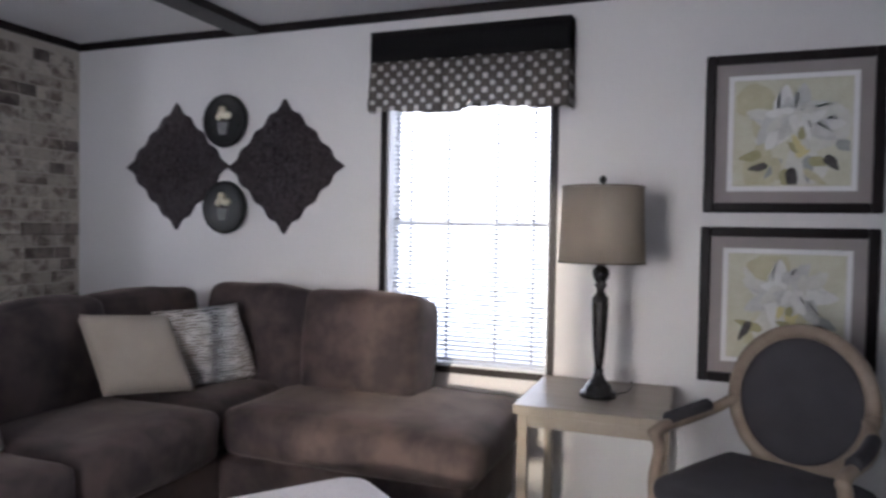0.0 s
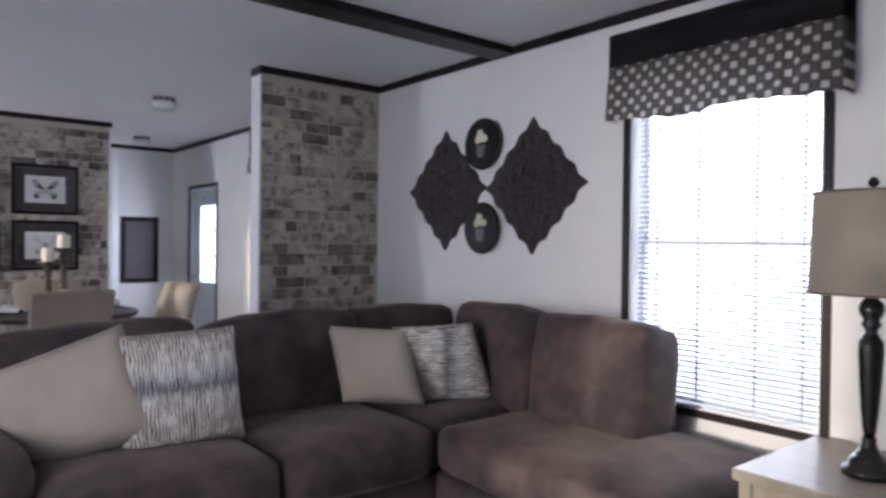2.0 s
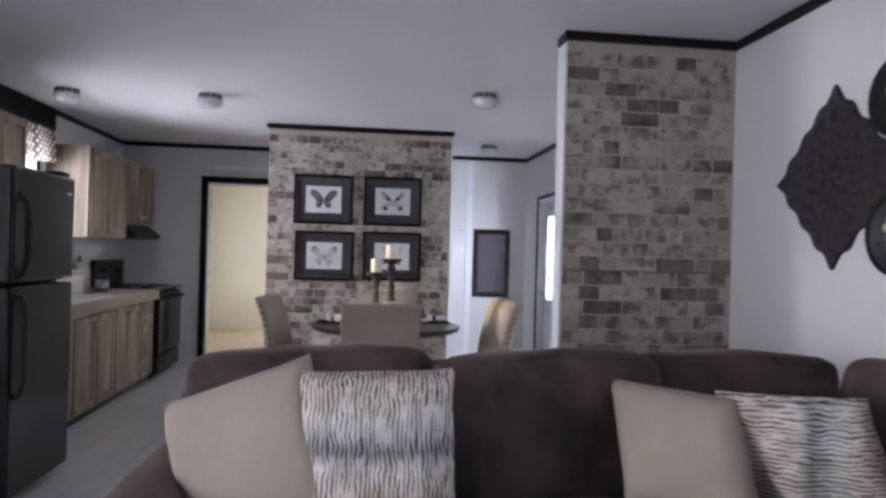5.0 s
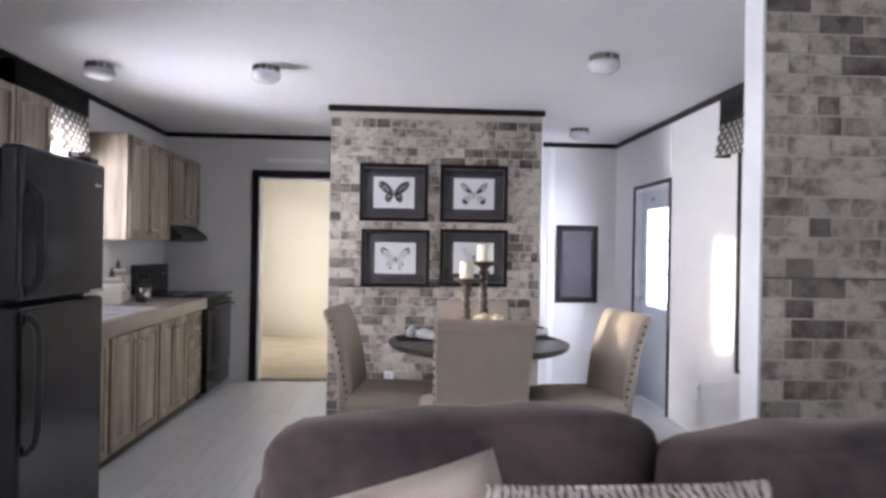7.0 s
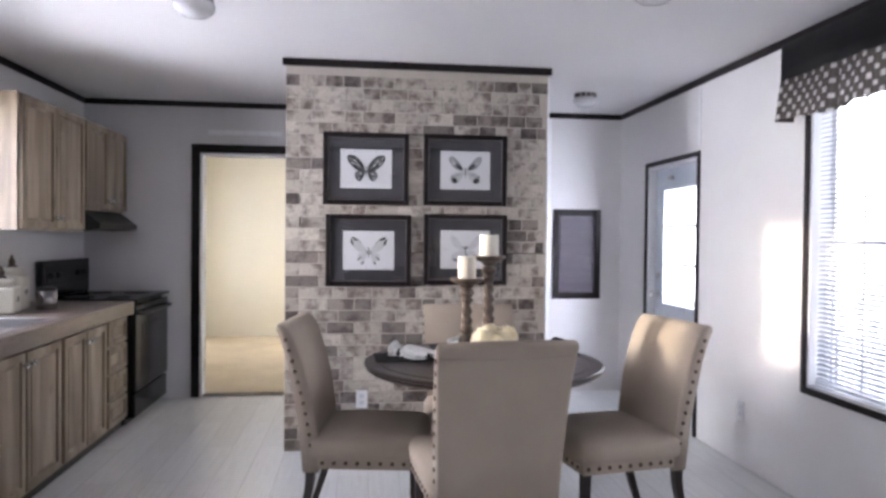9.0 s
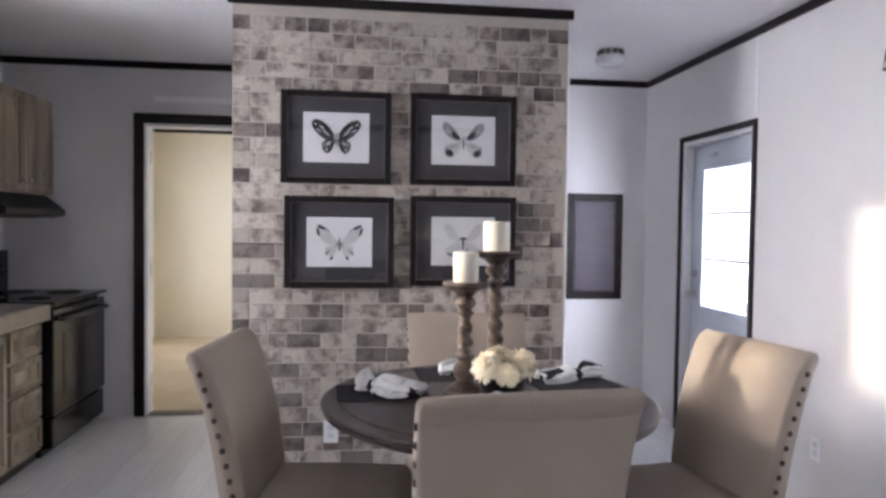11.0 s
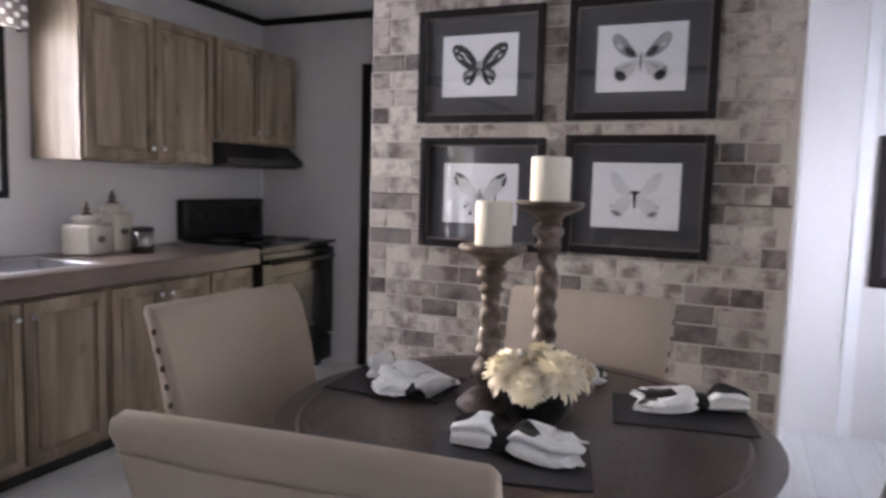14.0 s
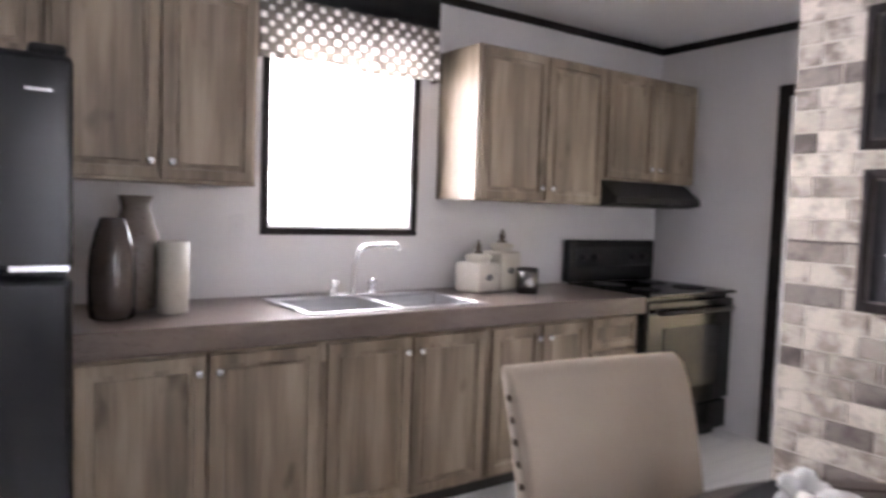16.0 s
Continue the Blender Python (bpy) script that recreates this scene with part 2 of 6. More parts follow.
def pillow(wide, high, thick, seed=0.0, cuts=14):
    """A throw pillow in the xz plane: pinched edges, pointed corners."""
    bm = bmesh.new()
    n = cuts
    faces = {}
    for side in (1, -1):
        for i in range(n + 1):
            for j in range(n + 1):
                u, v = 2 * i / n - 1, 2 * j / n - 1
                edge = i in (0, n) or j in (0, n)
                if side < 0 and edge:
                    faces[side, i, j] = faces[1, i, j]
                    continue
                pull = 1 - 0.04 * (1 - abs(u) ** 2) * abs(v) ** 3
                pull2 = 1 - 0.04 * (1 - abs(v) ** 2) * abs(u) ** 3
                t = thick / 2 * max(0.0, (1 - u ** 4) * (1 - v ** 4)) ** 0.55
                w = noise.noise(Vector((u * 1.7, v * 1.7, seed))) * 0.02 * (1 - u * u) * (1 - v * v)
                faces[side, i, j] = bm.verts.new((u * wide / 2 * pull2, side * t + w, v * high / 2 * pull))
    for side in (1, -1):
        for i in range(n):
            for j in range(n):
                quad = [faces[side, i, j], faces[side, i + 1, j], faces[side, i + 1, j + 1], faces[side, i, j + 1]]
                bm.faces.new(quad if side < 0 else quad[::-1])
    return bm


def wall_boxes(along, near, far, start, end, low, high, openings):
    """A wall along x or y, from near to far in the other axis, with openings (a0, a1, z0, z1) cut right through."""
    bm = bmesh.new()

    def block(a0, a1, z0, z1):
        if a1 - a0 > 1e-4 and z1 - z0 > 1e-4:
            add_box(bm, *((a0, a1, near, far) if along == "x" else (near, far, a0, a1)), z0, z1)

    at = start
    for a0, a1, z0, z1 in sorted(openings):
        block(at, a0, low, high)
        block(a0, a1, low, z0)
        block(a0, a1, z1, high)
        at = a1
    block(at, end, low, high)
    return bm


# ---- the shell ----
structure("wall_north", wall_boxes("x", NORTH, NORTH + 0.15, WEST - 0.1, EAST, 0, HIGH, [LIV_WIN, DIN_WIN, PATIO]), WALL, "white vinyl-faced panel wall with two windows and a glazed door", "wall")
structure("wall_south", wall_boxes("x", SOUTH - 0.15, SOUTH, WEST - 0.1, EAST, 0, HIGH, [KIT_WIN, SOU_WIN]), WALL, "white panel wall behind the kitchen units", "wall")
structure("wall_west", wall_boxes("y", WEST - 0.1, WEST, SOUTH, NORTH, 0, HIGH, [BED_DOOR]), WALL, "white panel wall with an open doorway to the bedroom", "wall")
structure("wall_east", box(EAST, EAST + 0.12, SOUTH - 0.15, NORTH + 0.15, 0, HIGH), WALL, "plain white panel wall closing the living room", "wall")
structure("floor", box(WEST - 0.1, EAST + 0.12, SOUTH - 0.15, NORTH + 0.15, -0.06, 0), FLOOR, "pale grey plank-look vinyl floor with a soft sheen", "floor")
structure("ceiling", box(WEST - 0.1, EAST + 0.12, SOUTH - 0.15, NORTH + 0.15, HIGH, HIGH + 0.06), CEIL, "flat white lightly textured ceiling", "ceiling")
structure("bedroom_wall_west", box(ROOM_W - 0.1, ROOM_W, SOUTH - 0.15, ROOM_N + 0.1, 0, HIGH), CREAM, "cream painted bedroom wall seen through the doorway", "wall")
structure("bedroom_wall_south", wall_boxes("x", SOUTH - 0.15, SOUTH, ROOM_W, WEST - 0.1, 0, HIGH, [BED_WIN]), CREAM, "cream painted bedroom wall with a window", "wall")
structure("bedroom_wall_north", box(ROOM_W, WEST - 0.1, ROOM_N, ROOM_N + 0.1, 0, HIGH), CREAM, "plain cream bedroom wall", "wall")
structure("bedroom_wall_east", wall_boxes("y", WEST - 0.112, WEST - 0.1, SOUTH, ROOM_N, 0, HIGH, [BED_DOOR]), CREAM, "cream bedroom wall round the doorway", "wall")
structure("bedroom_floor", box(ROOM_W - 0.1, WEST - 0.1, SOUTH - 0.15, ROOM_N + 0.1, -0.06, 0.006), CARPET, "beige bedroom carpet", "floor")
structure("bedroom_ceiling", box(ROOM_W - 0.1, WEST - 0.1, SOUTH - 0.15, ROOM_N + 0.1, HIGH, HIGH + 0.06), CEIL, "white bedroom ceiling", "ceiling")

ground_bm = bmesh.new()
bmesh.ops.create_grid(ground_bm, x_segments=2, y_segments=2, size=600, matrix=Matrix.Translation((0, 0, -0.75)))
structure("ground", ground_bm, surface("gravel_ground", (0.3, 0.29, 0.27), (0.5, 0.48, 0.45), 2, 60, 0.95, bump=0.4), "pale gravel ground outside", "ground")


def trim_run(name, x0, x1, y0, y1):
    structure(name, box(x0, x1, y0, y1, HIGH - 0.046, HIGH - 0.0005, bevel=0.004), ESPRESSO, "dark espresso ceiling trim", "trim")


T = 0.018
trim_run("trim_north_east", WING_X, EAST, NORTH - T, NORTH - 0.0005)
trim_run("trim_north_west", WEST, WING_X - 0.12, NORTH - T, NORTH - 0.0005)
trim_run("trim_south", WEST, EAST, SOUTH + 0.0005, SOUTH + T)
trim_run("trim_west", WEST + 0.0005, WEST + T, SOUTH + T, NORTH - T)
trim_run("trim_partition", PART_X + 0.008, PART_X + 0.03, PART_Y0 - 0.02, PART_Y1 + 0.02)
trim_run("trim_wing", WING_X + 0.008, WING_X + 0.03, WING_Y - 0.02, NORTH - T)
trim_run("trim_wing_end", WING_X - 0.12, WING_X + 0.008, WING_Y - 0.02, WING_Y - 0.0005)
trim_run("trim_bedroom", ROOM_W + 0.0005, ROOM_W + T, SOUTH + T, ROOM_N)
trim_run("trim_bedroom_south", ROOM_W, WEST - 0.12, SOUTH + 0.0005, SOUTH + T)
structure("ceiling_beam", box(-1.79, -1.62, SOUTH + T, NORTH - T, HIGH - 0.045, HIGH - 0.0005, bevel=0.006), ESPRESSO, "dark espresso board across the white ceiling", "beam")

BRICK_PAPER = surface("brick_paper_ground", (0.43, 0.392, 0.337), (0.54, 0.495, 0.43), 9, 60, 0.75, bump=0.2)
structure("partition_wall", box(PART_X - 0.12, PART_X, PART_Y0, PART_Y1, 0, HIGH), BRICK_PAPER, "partition faced in taupe and grey brick-pattern panelling", "wall")
structure("wing_wall", box(WING_X - 0.12, WING_X, WING_Y, NORTH, 0, HIGH), BRICK_PAPER, "short wing wall faced in taupe brick-pattern panelling", "wall")
structure("wing_end_trim", box(WING_X - 0.126, WING_X + 0.006, WING_Y - 0.012, WING_Y - 0.0005, 0, HIGH - 0.05, bevel=0.003), WHITE_VINYL, "white corner trim on the end of the wing wall", "trim")
structure("wing_back_panel", box(WING_X - 0.13, WING_X - 0.1205, WING_Y, NORTH, 0, HIGH - 0.001), WALL, "white panel on the back of the wing wall", "wall")
structure("partition_end_trim", box(PART_X - 0.126, PART_X + 0.004, PART_Y1 + 0.0005, PART_Y1 + 0.012, 0, HIGH - 0.05, bevel=0.003), WHITE_VINYL, "white corner trim on the end of the partition", "trim")
structure("wall_batten", box(WEST + 0.0005, WEST + 0.012, 3.735, 3.80, 0, HIGH - 0.047, bevel=0.003), WHITE_VINYL, "white vertical batten over a wall panel joint", "trim")
structure("wall_batten_north", box(-6.075, -6.05, NORTH - 0.006, NORTH - 0.0005, 1.99, HIGH - 0.047), WHITE_VINYL, "thin white batten over a wall panel joint", "trim")


SEAM = surface("panel_seam_shadow", (0.05, 0.042, 0.038), (0.12, 0.1, 0.09), 20, 90, 0.9)
part("panel_seam", box(PART_X + 0.0042, PART_X + 0.0052, PART_Y0 + 0.004, PART_Y1 - 0.004, 1.2475, 1.253), SEAM, bpy.data.objects["partition_wall"])
part("panel_seam", box(WING_X + 0.0042, WING_X + 0.0052, WING_Y + 0.004, NORTH - 0.004, 1.2475, 1.253), SEAM, bpy.data.objects["wing_wall"])


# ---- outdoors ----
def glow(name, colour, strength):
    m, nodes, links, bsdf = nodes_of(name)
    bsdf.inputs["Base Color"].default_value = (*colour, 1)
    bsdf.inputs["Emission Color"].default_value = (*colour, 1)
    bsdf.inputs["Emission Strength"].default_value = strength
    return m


# Added emissive backdrops: their glow stands in for overexposed daylight outdoors.
structure("backdrop_north", box(-70, 26, NORTH + 9, NORTH + 9.1, -0.75, 14), glow("glowing_white_backdrop", (0.9, 0.95, 1.0), 0.75), "added glowing backdrop for overbright daylight outside the windows", "backdrop")
structure("backdrop_south", box(-60, 50, SOUTH - 70.1, SOUTH - 70, -0.75, 5.0), glow("glowing_warm_backdrop", (1.0, 0.98, 0.94), 2.2), "added glowing backdrop for overbright daylight outside the kitchen", "backdrop")

deck = thing("deck_railing", "white wooden deck railing outside the glazed door", "railing", pose(-6.5, NORTH + 1.3, -0.05))
DECK_WHITE = surface("deck_white_paint", (0.6, 0.6, 0.6), (0.72, 0.72, 0.72), 3, 40, 0.6)
part("rail", box(-1.4, 1.4, -0.04, 0.04, 0.98, 1.02, bevel=0.005), DECK_WHITE, deck)
part("bottom_rail", box(-1.4, 1.4, -0.03, 0.03, 0.14, 0.18, bevel=0.005), DECK_WHITE, deck)
baluster = part("baluster", box(-0.02, 0.02, -0.02, 0.02, 0.18, 0.98), DECK_WHITE, deck)
for k in range(-8, 9):
    if k:
        share("baluster", baluster.data, deck, pose(0.15 * k, 0, 0))
for px in (-1.36, 1.36):
    part("post", box(px - 0.04, px + 0.04, -0.045, 0.045, 0, 1.06, bevel=0.005), DECK_WHITE, deck)
structure("deck_floor", box(-8.2, -4.9, NORTH + 0.15, NORTH + 1.4, -0.12, -0.05), DECK_WHITE, "white wooden deck outside the glazed door", "deck")


# ---- windows, doors and their cloth ----
def cloth_material(name, ground, dots, pitch):
    """Woven taupe cloth with rows of pale squares, letting a little light through."""
    m, nodes, links, bsdf = nodes_of(name)
    tex = nodes.new("ShaderNodeTexCoord")
    sep = nodes.new("ShaderNodeSeparateXYZ")
    links.new(tex.outputs["Object"], sep.inputs[0])

    def near(axis, shift, width):
        f = math_node(nodes, links, "FRACT", math_node(nodes, links, "MULTIPLY_ADD", sep.outputs[axis], 1 / pitch, 40 + shift))
        return math_node(nodes, links, "LESS_THAN", math_node(nodes, links, "ABSOLUTE", math_node(nodes, links, "SUBTRACT", f, 0.5)), width)

    big = math_node(nodes, links, "MULTIPLY", near("X", 0, 0.19), near("Z", 0, 0.19))
    odd = math_node(nodes, links, "MULTIPLY", near("X", 0.5, 0.16), near("Z", 0.5, 0.16))
    small = math_node(nodes, links, "MULTIPLY", near("X", 0.5, 0.05), near("Z", 0, 0.5))
    weave = noise_node(nodes, links, tex.outputs["Object"], 160, 3)
    base = ramp_node(nodes, links, weave, ((0.3, tuple(c * 0.75 for c in ground)), (0.7, tuple(c * 1.2 for c in ground))))
    base = mix_node(nodes, links, math_node(nodes, links, "MULTIPLY", small, 0.35), base, tuple(c * 1.8 for c in ground))
    dot = math_node(nodes, links, "MAXIMUM", big, odd)
    base = mix_node(nodes, links, dot, base, dots)
    links.new(base, bsdf.inputs["Base Color"])
    bsdf.inputs["Roughness"].default_value = 0.85
    bump_node(nodes, links, weave, bsdf, 0.3, 0.002)
    thin, both, out = nodes.new("ShaderNodeBsdfTranslucent"), nodes.new("ShaderNodeMixShader"), nodes["Material Output"]
    links.new(base, thin.inputs[0])
    both.inputs[0].default_value = 0.38
    links.new(bsdf.outputs[0], both.inputs[1])
    links.new(thin.outputs[0], both.inputs[2])
    links.new(both.outputs[0], out.inputs[0])
    return m


DOTS = cloth_material("dotted_valance_cloth", (0.17, 0.15, 0.135), (0.76, 0.74, 0.7), 0.07)
BLACK_CLOTH = surface("black_velvet_band", (0.006, 0.005, 0.007), (0.014, 0.012, 0.014), 4, 200, 0.9, bump=0.3, sheen=0.1)


def valance(x0, x1, y, toward, top, band, bottom, label):
    """A black band over a pleated dotted skirt, standing off the wall; toward: +1 into the room along y, or -1."""
    t = thing("window_valance", label, "valance", pose((x0 + x1) / 2, y, 0))
    wide, off = (x1 - x0) / 2, 0.10
    path = [(-wide, 0.004), (-wide, off * 0.6)]
    steps = 64
    path += [(-wide + 2 * wide * k / steps, off) for k in range(steps + 1)] + [(wide, off * 0.6), (wide, 0.004)]
    for name, z0, z1, pleat, mat, rows in (("band", band - 0.012, top, 0.002, BLACK_CLOTH, 3), ("skirt", bottom, band, 0.011, DOTS, 8)):
        bm = bmesh.new()
        grid = []
        for r in range(rows + 1):
            k = r / rows
            row = []
            for n, (px, py) in enumerate(path):
                wave = math.sin(px * 21 + 0.7 * math.sin(px * 9)) * pleat * (1 - 0.5 * k) if 1 < n < len(path) - 2 else 0
                fold = -0.03 * sum(math.exp(-((px / wide - c) / 0.035) ** 2) for c in (-0.22, 0.62)) if name == "skirt" else 0
                z = z0 + (z1 - z0) * k
                if r == 0 and name == "skirt":
                    z += 0.010 * math.sin(px * 11) + 0.004 * math.sin(px * 47)
                flare = 0.02 * (1 - k) if name == "skirt" else 0.004
                row.append(bm.verts.new((px * (1 + flare * 0.7), toward * max(0.004, py + wave + fold * (1 - 0.4 * k) + flare), z)))
            grid.append(row)
        for a, b in zip(grid, grid[1:]):
            for n in range(len(path) - 1):
                bm.faces.new((a[n], a[n + 1], b[n + 1], b[n]))
        bmesh.ops.solidify(bm, geom=bm.faces[:], thickness=0.003)
        part(name, bm, mat, t, smooth=True)
    return t


def window(number, opening, y, out, blind, label, sashes=2):
    """Casing in the room, white sashes in the reveal, panes, and a slatted blind; out: +1 if outdoors lies at +y."""
    x0, x1, z0, z1 = opening
    w = thing("window_%d" % number, label, "window", pose((x0 + x1) / 2, y, 0), kind="structure")
    h = (x1 - x0) / 2
    bm = bmesh.new()
    c = 0.034
    for a in ((-h - c, -h, z0 - c, z1 + c), (h, h + c, z0 - c, z1 + c), (-h, h, z0 - c, z0), (-h, h, z1, z1 + c)):
        add_box(bm, a[0], a[1], -out * 0.014, -out * 0.0005, a[2], a[3], bevel=0.003)
    part("casing", bm, ESPRESSO, w, "dark espresso window casing")
    mid = (z0 + z1) / 2
    for name, a, b, depth in ((("lower_sash", z0, mid + 0.013, 0.085), ("upper_sash", mid - 0.013, z1, 0.11)) if sashes == 2 else (("sash", z0, z1, 0.1),)):
        bm = bmesh.new()
        f = 0.024
        y0, y1 = sorted((out * depth, out * (depth + 0.022)))
        for q in ((-h, -h + f, a, b), (h - f, h, a, b), (-h + f, h - f, a, a + f), (-h + f, h - f, b - f, b)):
            add_box(bm, q[0], q[1], y0, y1, q[2], q[3], bevel=0.003)
        sash = part(name, bm, WHITE_VINYL, w)
        pane = part("pane", box(-h + f, h - f, out * (depth + 0.009), out * (depth + 0.013), a + f, b - f), GLASS, sash)
        pane.visible_shadow = False
    bm = bmesh.new()
    for q in ((-h, -h + 0.012, z0, z1), (h - 0.012, h, z0, z1), (-h + 0.012, h - 0.012, z0, z0 + 0.012)):
        add_box(bm, q[0], q[1], *sorted((out * 0.002, out * 0.148)), q[2], q[3])
    part("reveal_liner", bm, WHITE_VINYL, w)
    if blind:
        b = thing("window_blind", "white horizontal slatted blind, lowered with open slats", "blind", pose((x0 + x1) / 2, y + out * 0.045, 0))
        part("head_rail", box(-h + 0.02, h - 0.02, -0.015, 0.015, z1 - 0.035, z1 - 0.005, bevel=0.002), SLAT, b)
        part("bottom_rail", box(-h + 0.02, h - 0.02, -0.012, 0.012, z0 + 0.02, z0 + 0.036, bevel=0.002), SLAT, b)
        first = None
        count = int((z1 - z0 - 0.1) / 0.024)
        for k in range(count):
            m = pose(0, 0, z0 + 0.05 + 0.024 * k, out * 26, 0, 0)
            if first is None:
                bm = bmesh.new()
                rows = [[bm.verts.new((s * (h - 0.022), d, 0.0016 * (1 - (d / 0.0125) ** 2))) for s in (-1, 1)] for d in (-0.0125, -0.005, 0.005, 0.0125)]
                for p, q in zip(rows, rows[1:]):
                    bm.faces.new((p[0], p[1], q[1], q[0]))
                bmesh.ops.solidify(bm, geom=bm.faces[:], thickness=0.0006)
                first = part("slat", bm, SLAT, b)
                first.matrix_basis = m
            else:
                share("slat", first.data, b, m)
        for s in (-0.72, -0.24, 0.36, 0.8):
            part("ladder_tape", box(s * h - 0.006, s * h + 0.006, -0.0012, 0.0012, z0 + 0.03, z1 - 0.03), SLAT, b)
        part("tilt_wand", tube([(h * 0.62, -out * 0.022, z1 - 0.05), (h * 0.62, -out * 0.025, z1 - 0.75)], 0.004, 8), SLAT, b)
    return w


window(1, LIV_WIN, NORTH, 1, True, "tall double-hung window with dark casing over the chaise")
window(2, DIN_WIN, NORTH, 1, True, "tall double-hung window with dark casing beside the dining table")
window(3, KIT_WIN, SOUTH, -1, False, "bright single-pane window over the kitchen sink", 1)
window(4, SOU_WIN, SOUTH, -1, False, "tall double-hung window in the living room")
window(5, BED_WIN, SOUTH, -1, False, "bright window in the cream bedroom")
valance(-0.89, 0.128, NORTH, -1, 2.318, 2.175, 1.905, "black-banded taupe valance with pale squares over the chaise window")
valance(-5.0, -3.93, NORTH, -1, 2.372, 2.195, 1.968, "black-banded taupe valance with pale squares over the dining window")
valance(-5.6, -4.66, SOUTH, 1, 2.385, 2.24, 1.955, "black-banded taupe valance with pale squares over the sink window")
valance(-10.4, -9.25, SOUTH, 1, 2.38, 2.24, 1.98, "black-banded dotted valance over the bedroom window")

# glazed back door
x0, x1, _, ztop = PATIO
patio = thing("door_1", "closed blue-white back door with a large glazed light", "door", pose(x0, NORTH, 0), kind="structure")
w = x1 - x0
bm = bmesh.new()
for a in ((-0.03, 0.004, 0, ztop + 0.03), (w - 0.004, w + 0.03, 0, ztop + 0.03), (0.004, w - 0.004, ztop - 0.004, ztop + 0.03)):
    add_box(bm, a[0], a[1], -0.014, -0.0005, a[2], a[3], bevel=0.003)
part("casing", bm, ESPRESSO, patio, "dark espresso door casing")
bm = bmesh.new()
for a in ((0.0045, 0.03, 0.002, ztop - 0.005), (w - 0.03, w - 0.0045, 0.002, ztop - 0.005), (0.03, w - 0.03, ztop - 0.03, ztop - 0.005)):
    add_box(bm, a[0], a[1], 0.001, 0.148, a[2], a[3])
part("jamb", bm, WHITE_VINYL, patio)
GX0, GX1, GZ0, GZ1 = 0.196, 0.715, 0.86, 1.728
bm = wall_boxes("x", 0.06, 0.10, 0.032, w - 0.032, 0.01, ztop - 0.032, [(GX0, GX1, GZ0, GZ1)])
leaf = part("door_leaf", bm, DOOR_PAINT, patio)
bm = bmesh.new()
for a in ((GX0 - 0.03, GX0, GZ0 - 0.03, GZ1 + 0.03), (GX1, GX1 + 0.03, GZ0 - 0.03, GZ1 + 0.03), (GX0, GX1, GZ0 - 0.03, GZ0), (GX0, GX1, GZ1, GZ1 + 0.03)):
    add_box(bm, a[0], a[1], 0.046, 0.0598, a[2], a[3], bevel=0.004)
for z in (GZ0 + 0.3, GZ0 + 0.59):
    add_box(bm, GX0, GX1, 0.068, 0.084, z - 0.009, z + 0.009)
part("glazing_frame", bm, DOOR_PAINT, leaf)
pane = part("pane", box(GX0, GX1, 0.074, 0.079, GZ0, GZ1), GLASS, leaf)
pane.visible_shadow = False
part("door_handle", lathe([(0.026, 0), (0.026, 0.006), (0.011, 0.01), (0.011, 0.035), (0.024, 0.045), (0.027, 0.058), (0.02, 0.07), (0.002, 0.073)], 20), STEEL, leaf, "round metal door knob").matrix_basis = pose(0.095, 0.06, 0.92, 90)
part("deadbolt", lathe([(0.024, 0), (0.024, 0.01), (0.018, 0.016), (0.002, 0.017)], 20), STEEL, leaf).matrix_basis = pose(0.095, 0.06, 1.06, 90)
part("closer", box(0.28, 0.34, 0.03, 0.0598, 1.80, 1.83, bevel=0.006), STEEL, leaf)

# bedroom doorway: casing, jamb, hinges
y0, y1, _, ztop = BED_DOOR
frame_w = thing("door_2", "open doorway to the bedroom with dark casing and white jamb", "doorway", pose(WEST, y0, 0), kind="structure")
w = y1 - y0
bm = bmesh.new()
for a in ((-0.068, -0.0, 0, ztop + 0.068), (w, w + 0.068, 0, ztop + 0.068), (0, w, ztop, ztop + 0.068)):
    add_box(bm, 0.0005, 0.016, a[0], a[1], a[2], a[3], bevel=0.004)
part("casing", bm, ESPRESSO, frame_w, "dark espresso doorway casing")
bm = bmesh.new()
for a in ((0.0005, 0.022, 0.007, ztop - 0.001), (w - 0.022, w - 0.0005, 0.007, ztop - 0.001), (0.022, w - 0.022, ztop - 0.022, ztop - 0.001)):
    add_box(bm, -0.118, 0.004, a[0], a[1], a[2], a[3], bevel=0.002)
part("jamb", bm, WHITE_VINYL, frame_w)
for z in (0.25, 1.02, 1.80):
    part("hinge", box(-0.085, -0.06, 0.0225, 0.027, z - 0.045, z + 0.045, bevel=0.002), STEEL, frame_w)
part("threshold", box(-0.10, 0.004, 0.022, w - 0.022, 0.0065, 0.013, bevel=0.003), surface("threshold_brown", (0.1, 0.08, 0.06), (0.16, 0.13, 0.1), 4), frame_w)

PAPER_WHITE = surface("bright_white_enamel", (0.84, 0.84, 0.84), (0.9, 0.9, 0.9), 4, 60, 0.35, bump=0.0)
grille = thing("wall_vent", "white slotted air grille over the doorway", "vent", pose(WEST, 1.195, 2.195))
part("frame", box(0.0005, 0.007, -0.30, 0.30, -0.022, 0.022, bevel=0.002), WHITE_VINYL, grille)
for k in range(6):
    part("slot", box(0.0072, 0.009, -0.275 + k * 0.095, -0.20 + k * 0.095, -0.012, 0.012), PAPER_WHITE, grille)

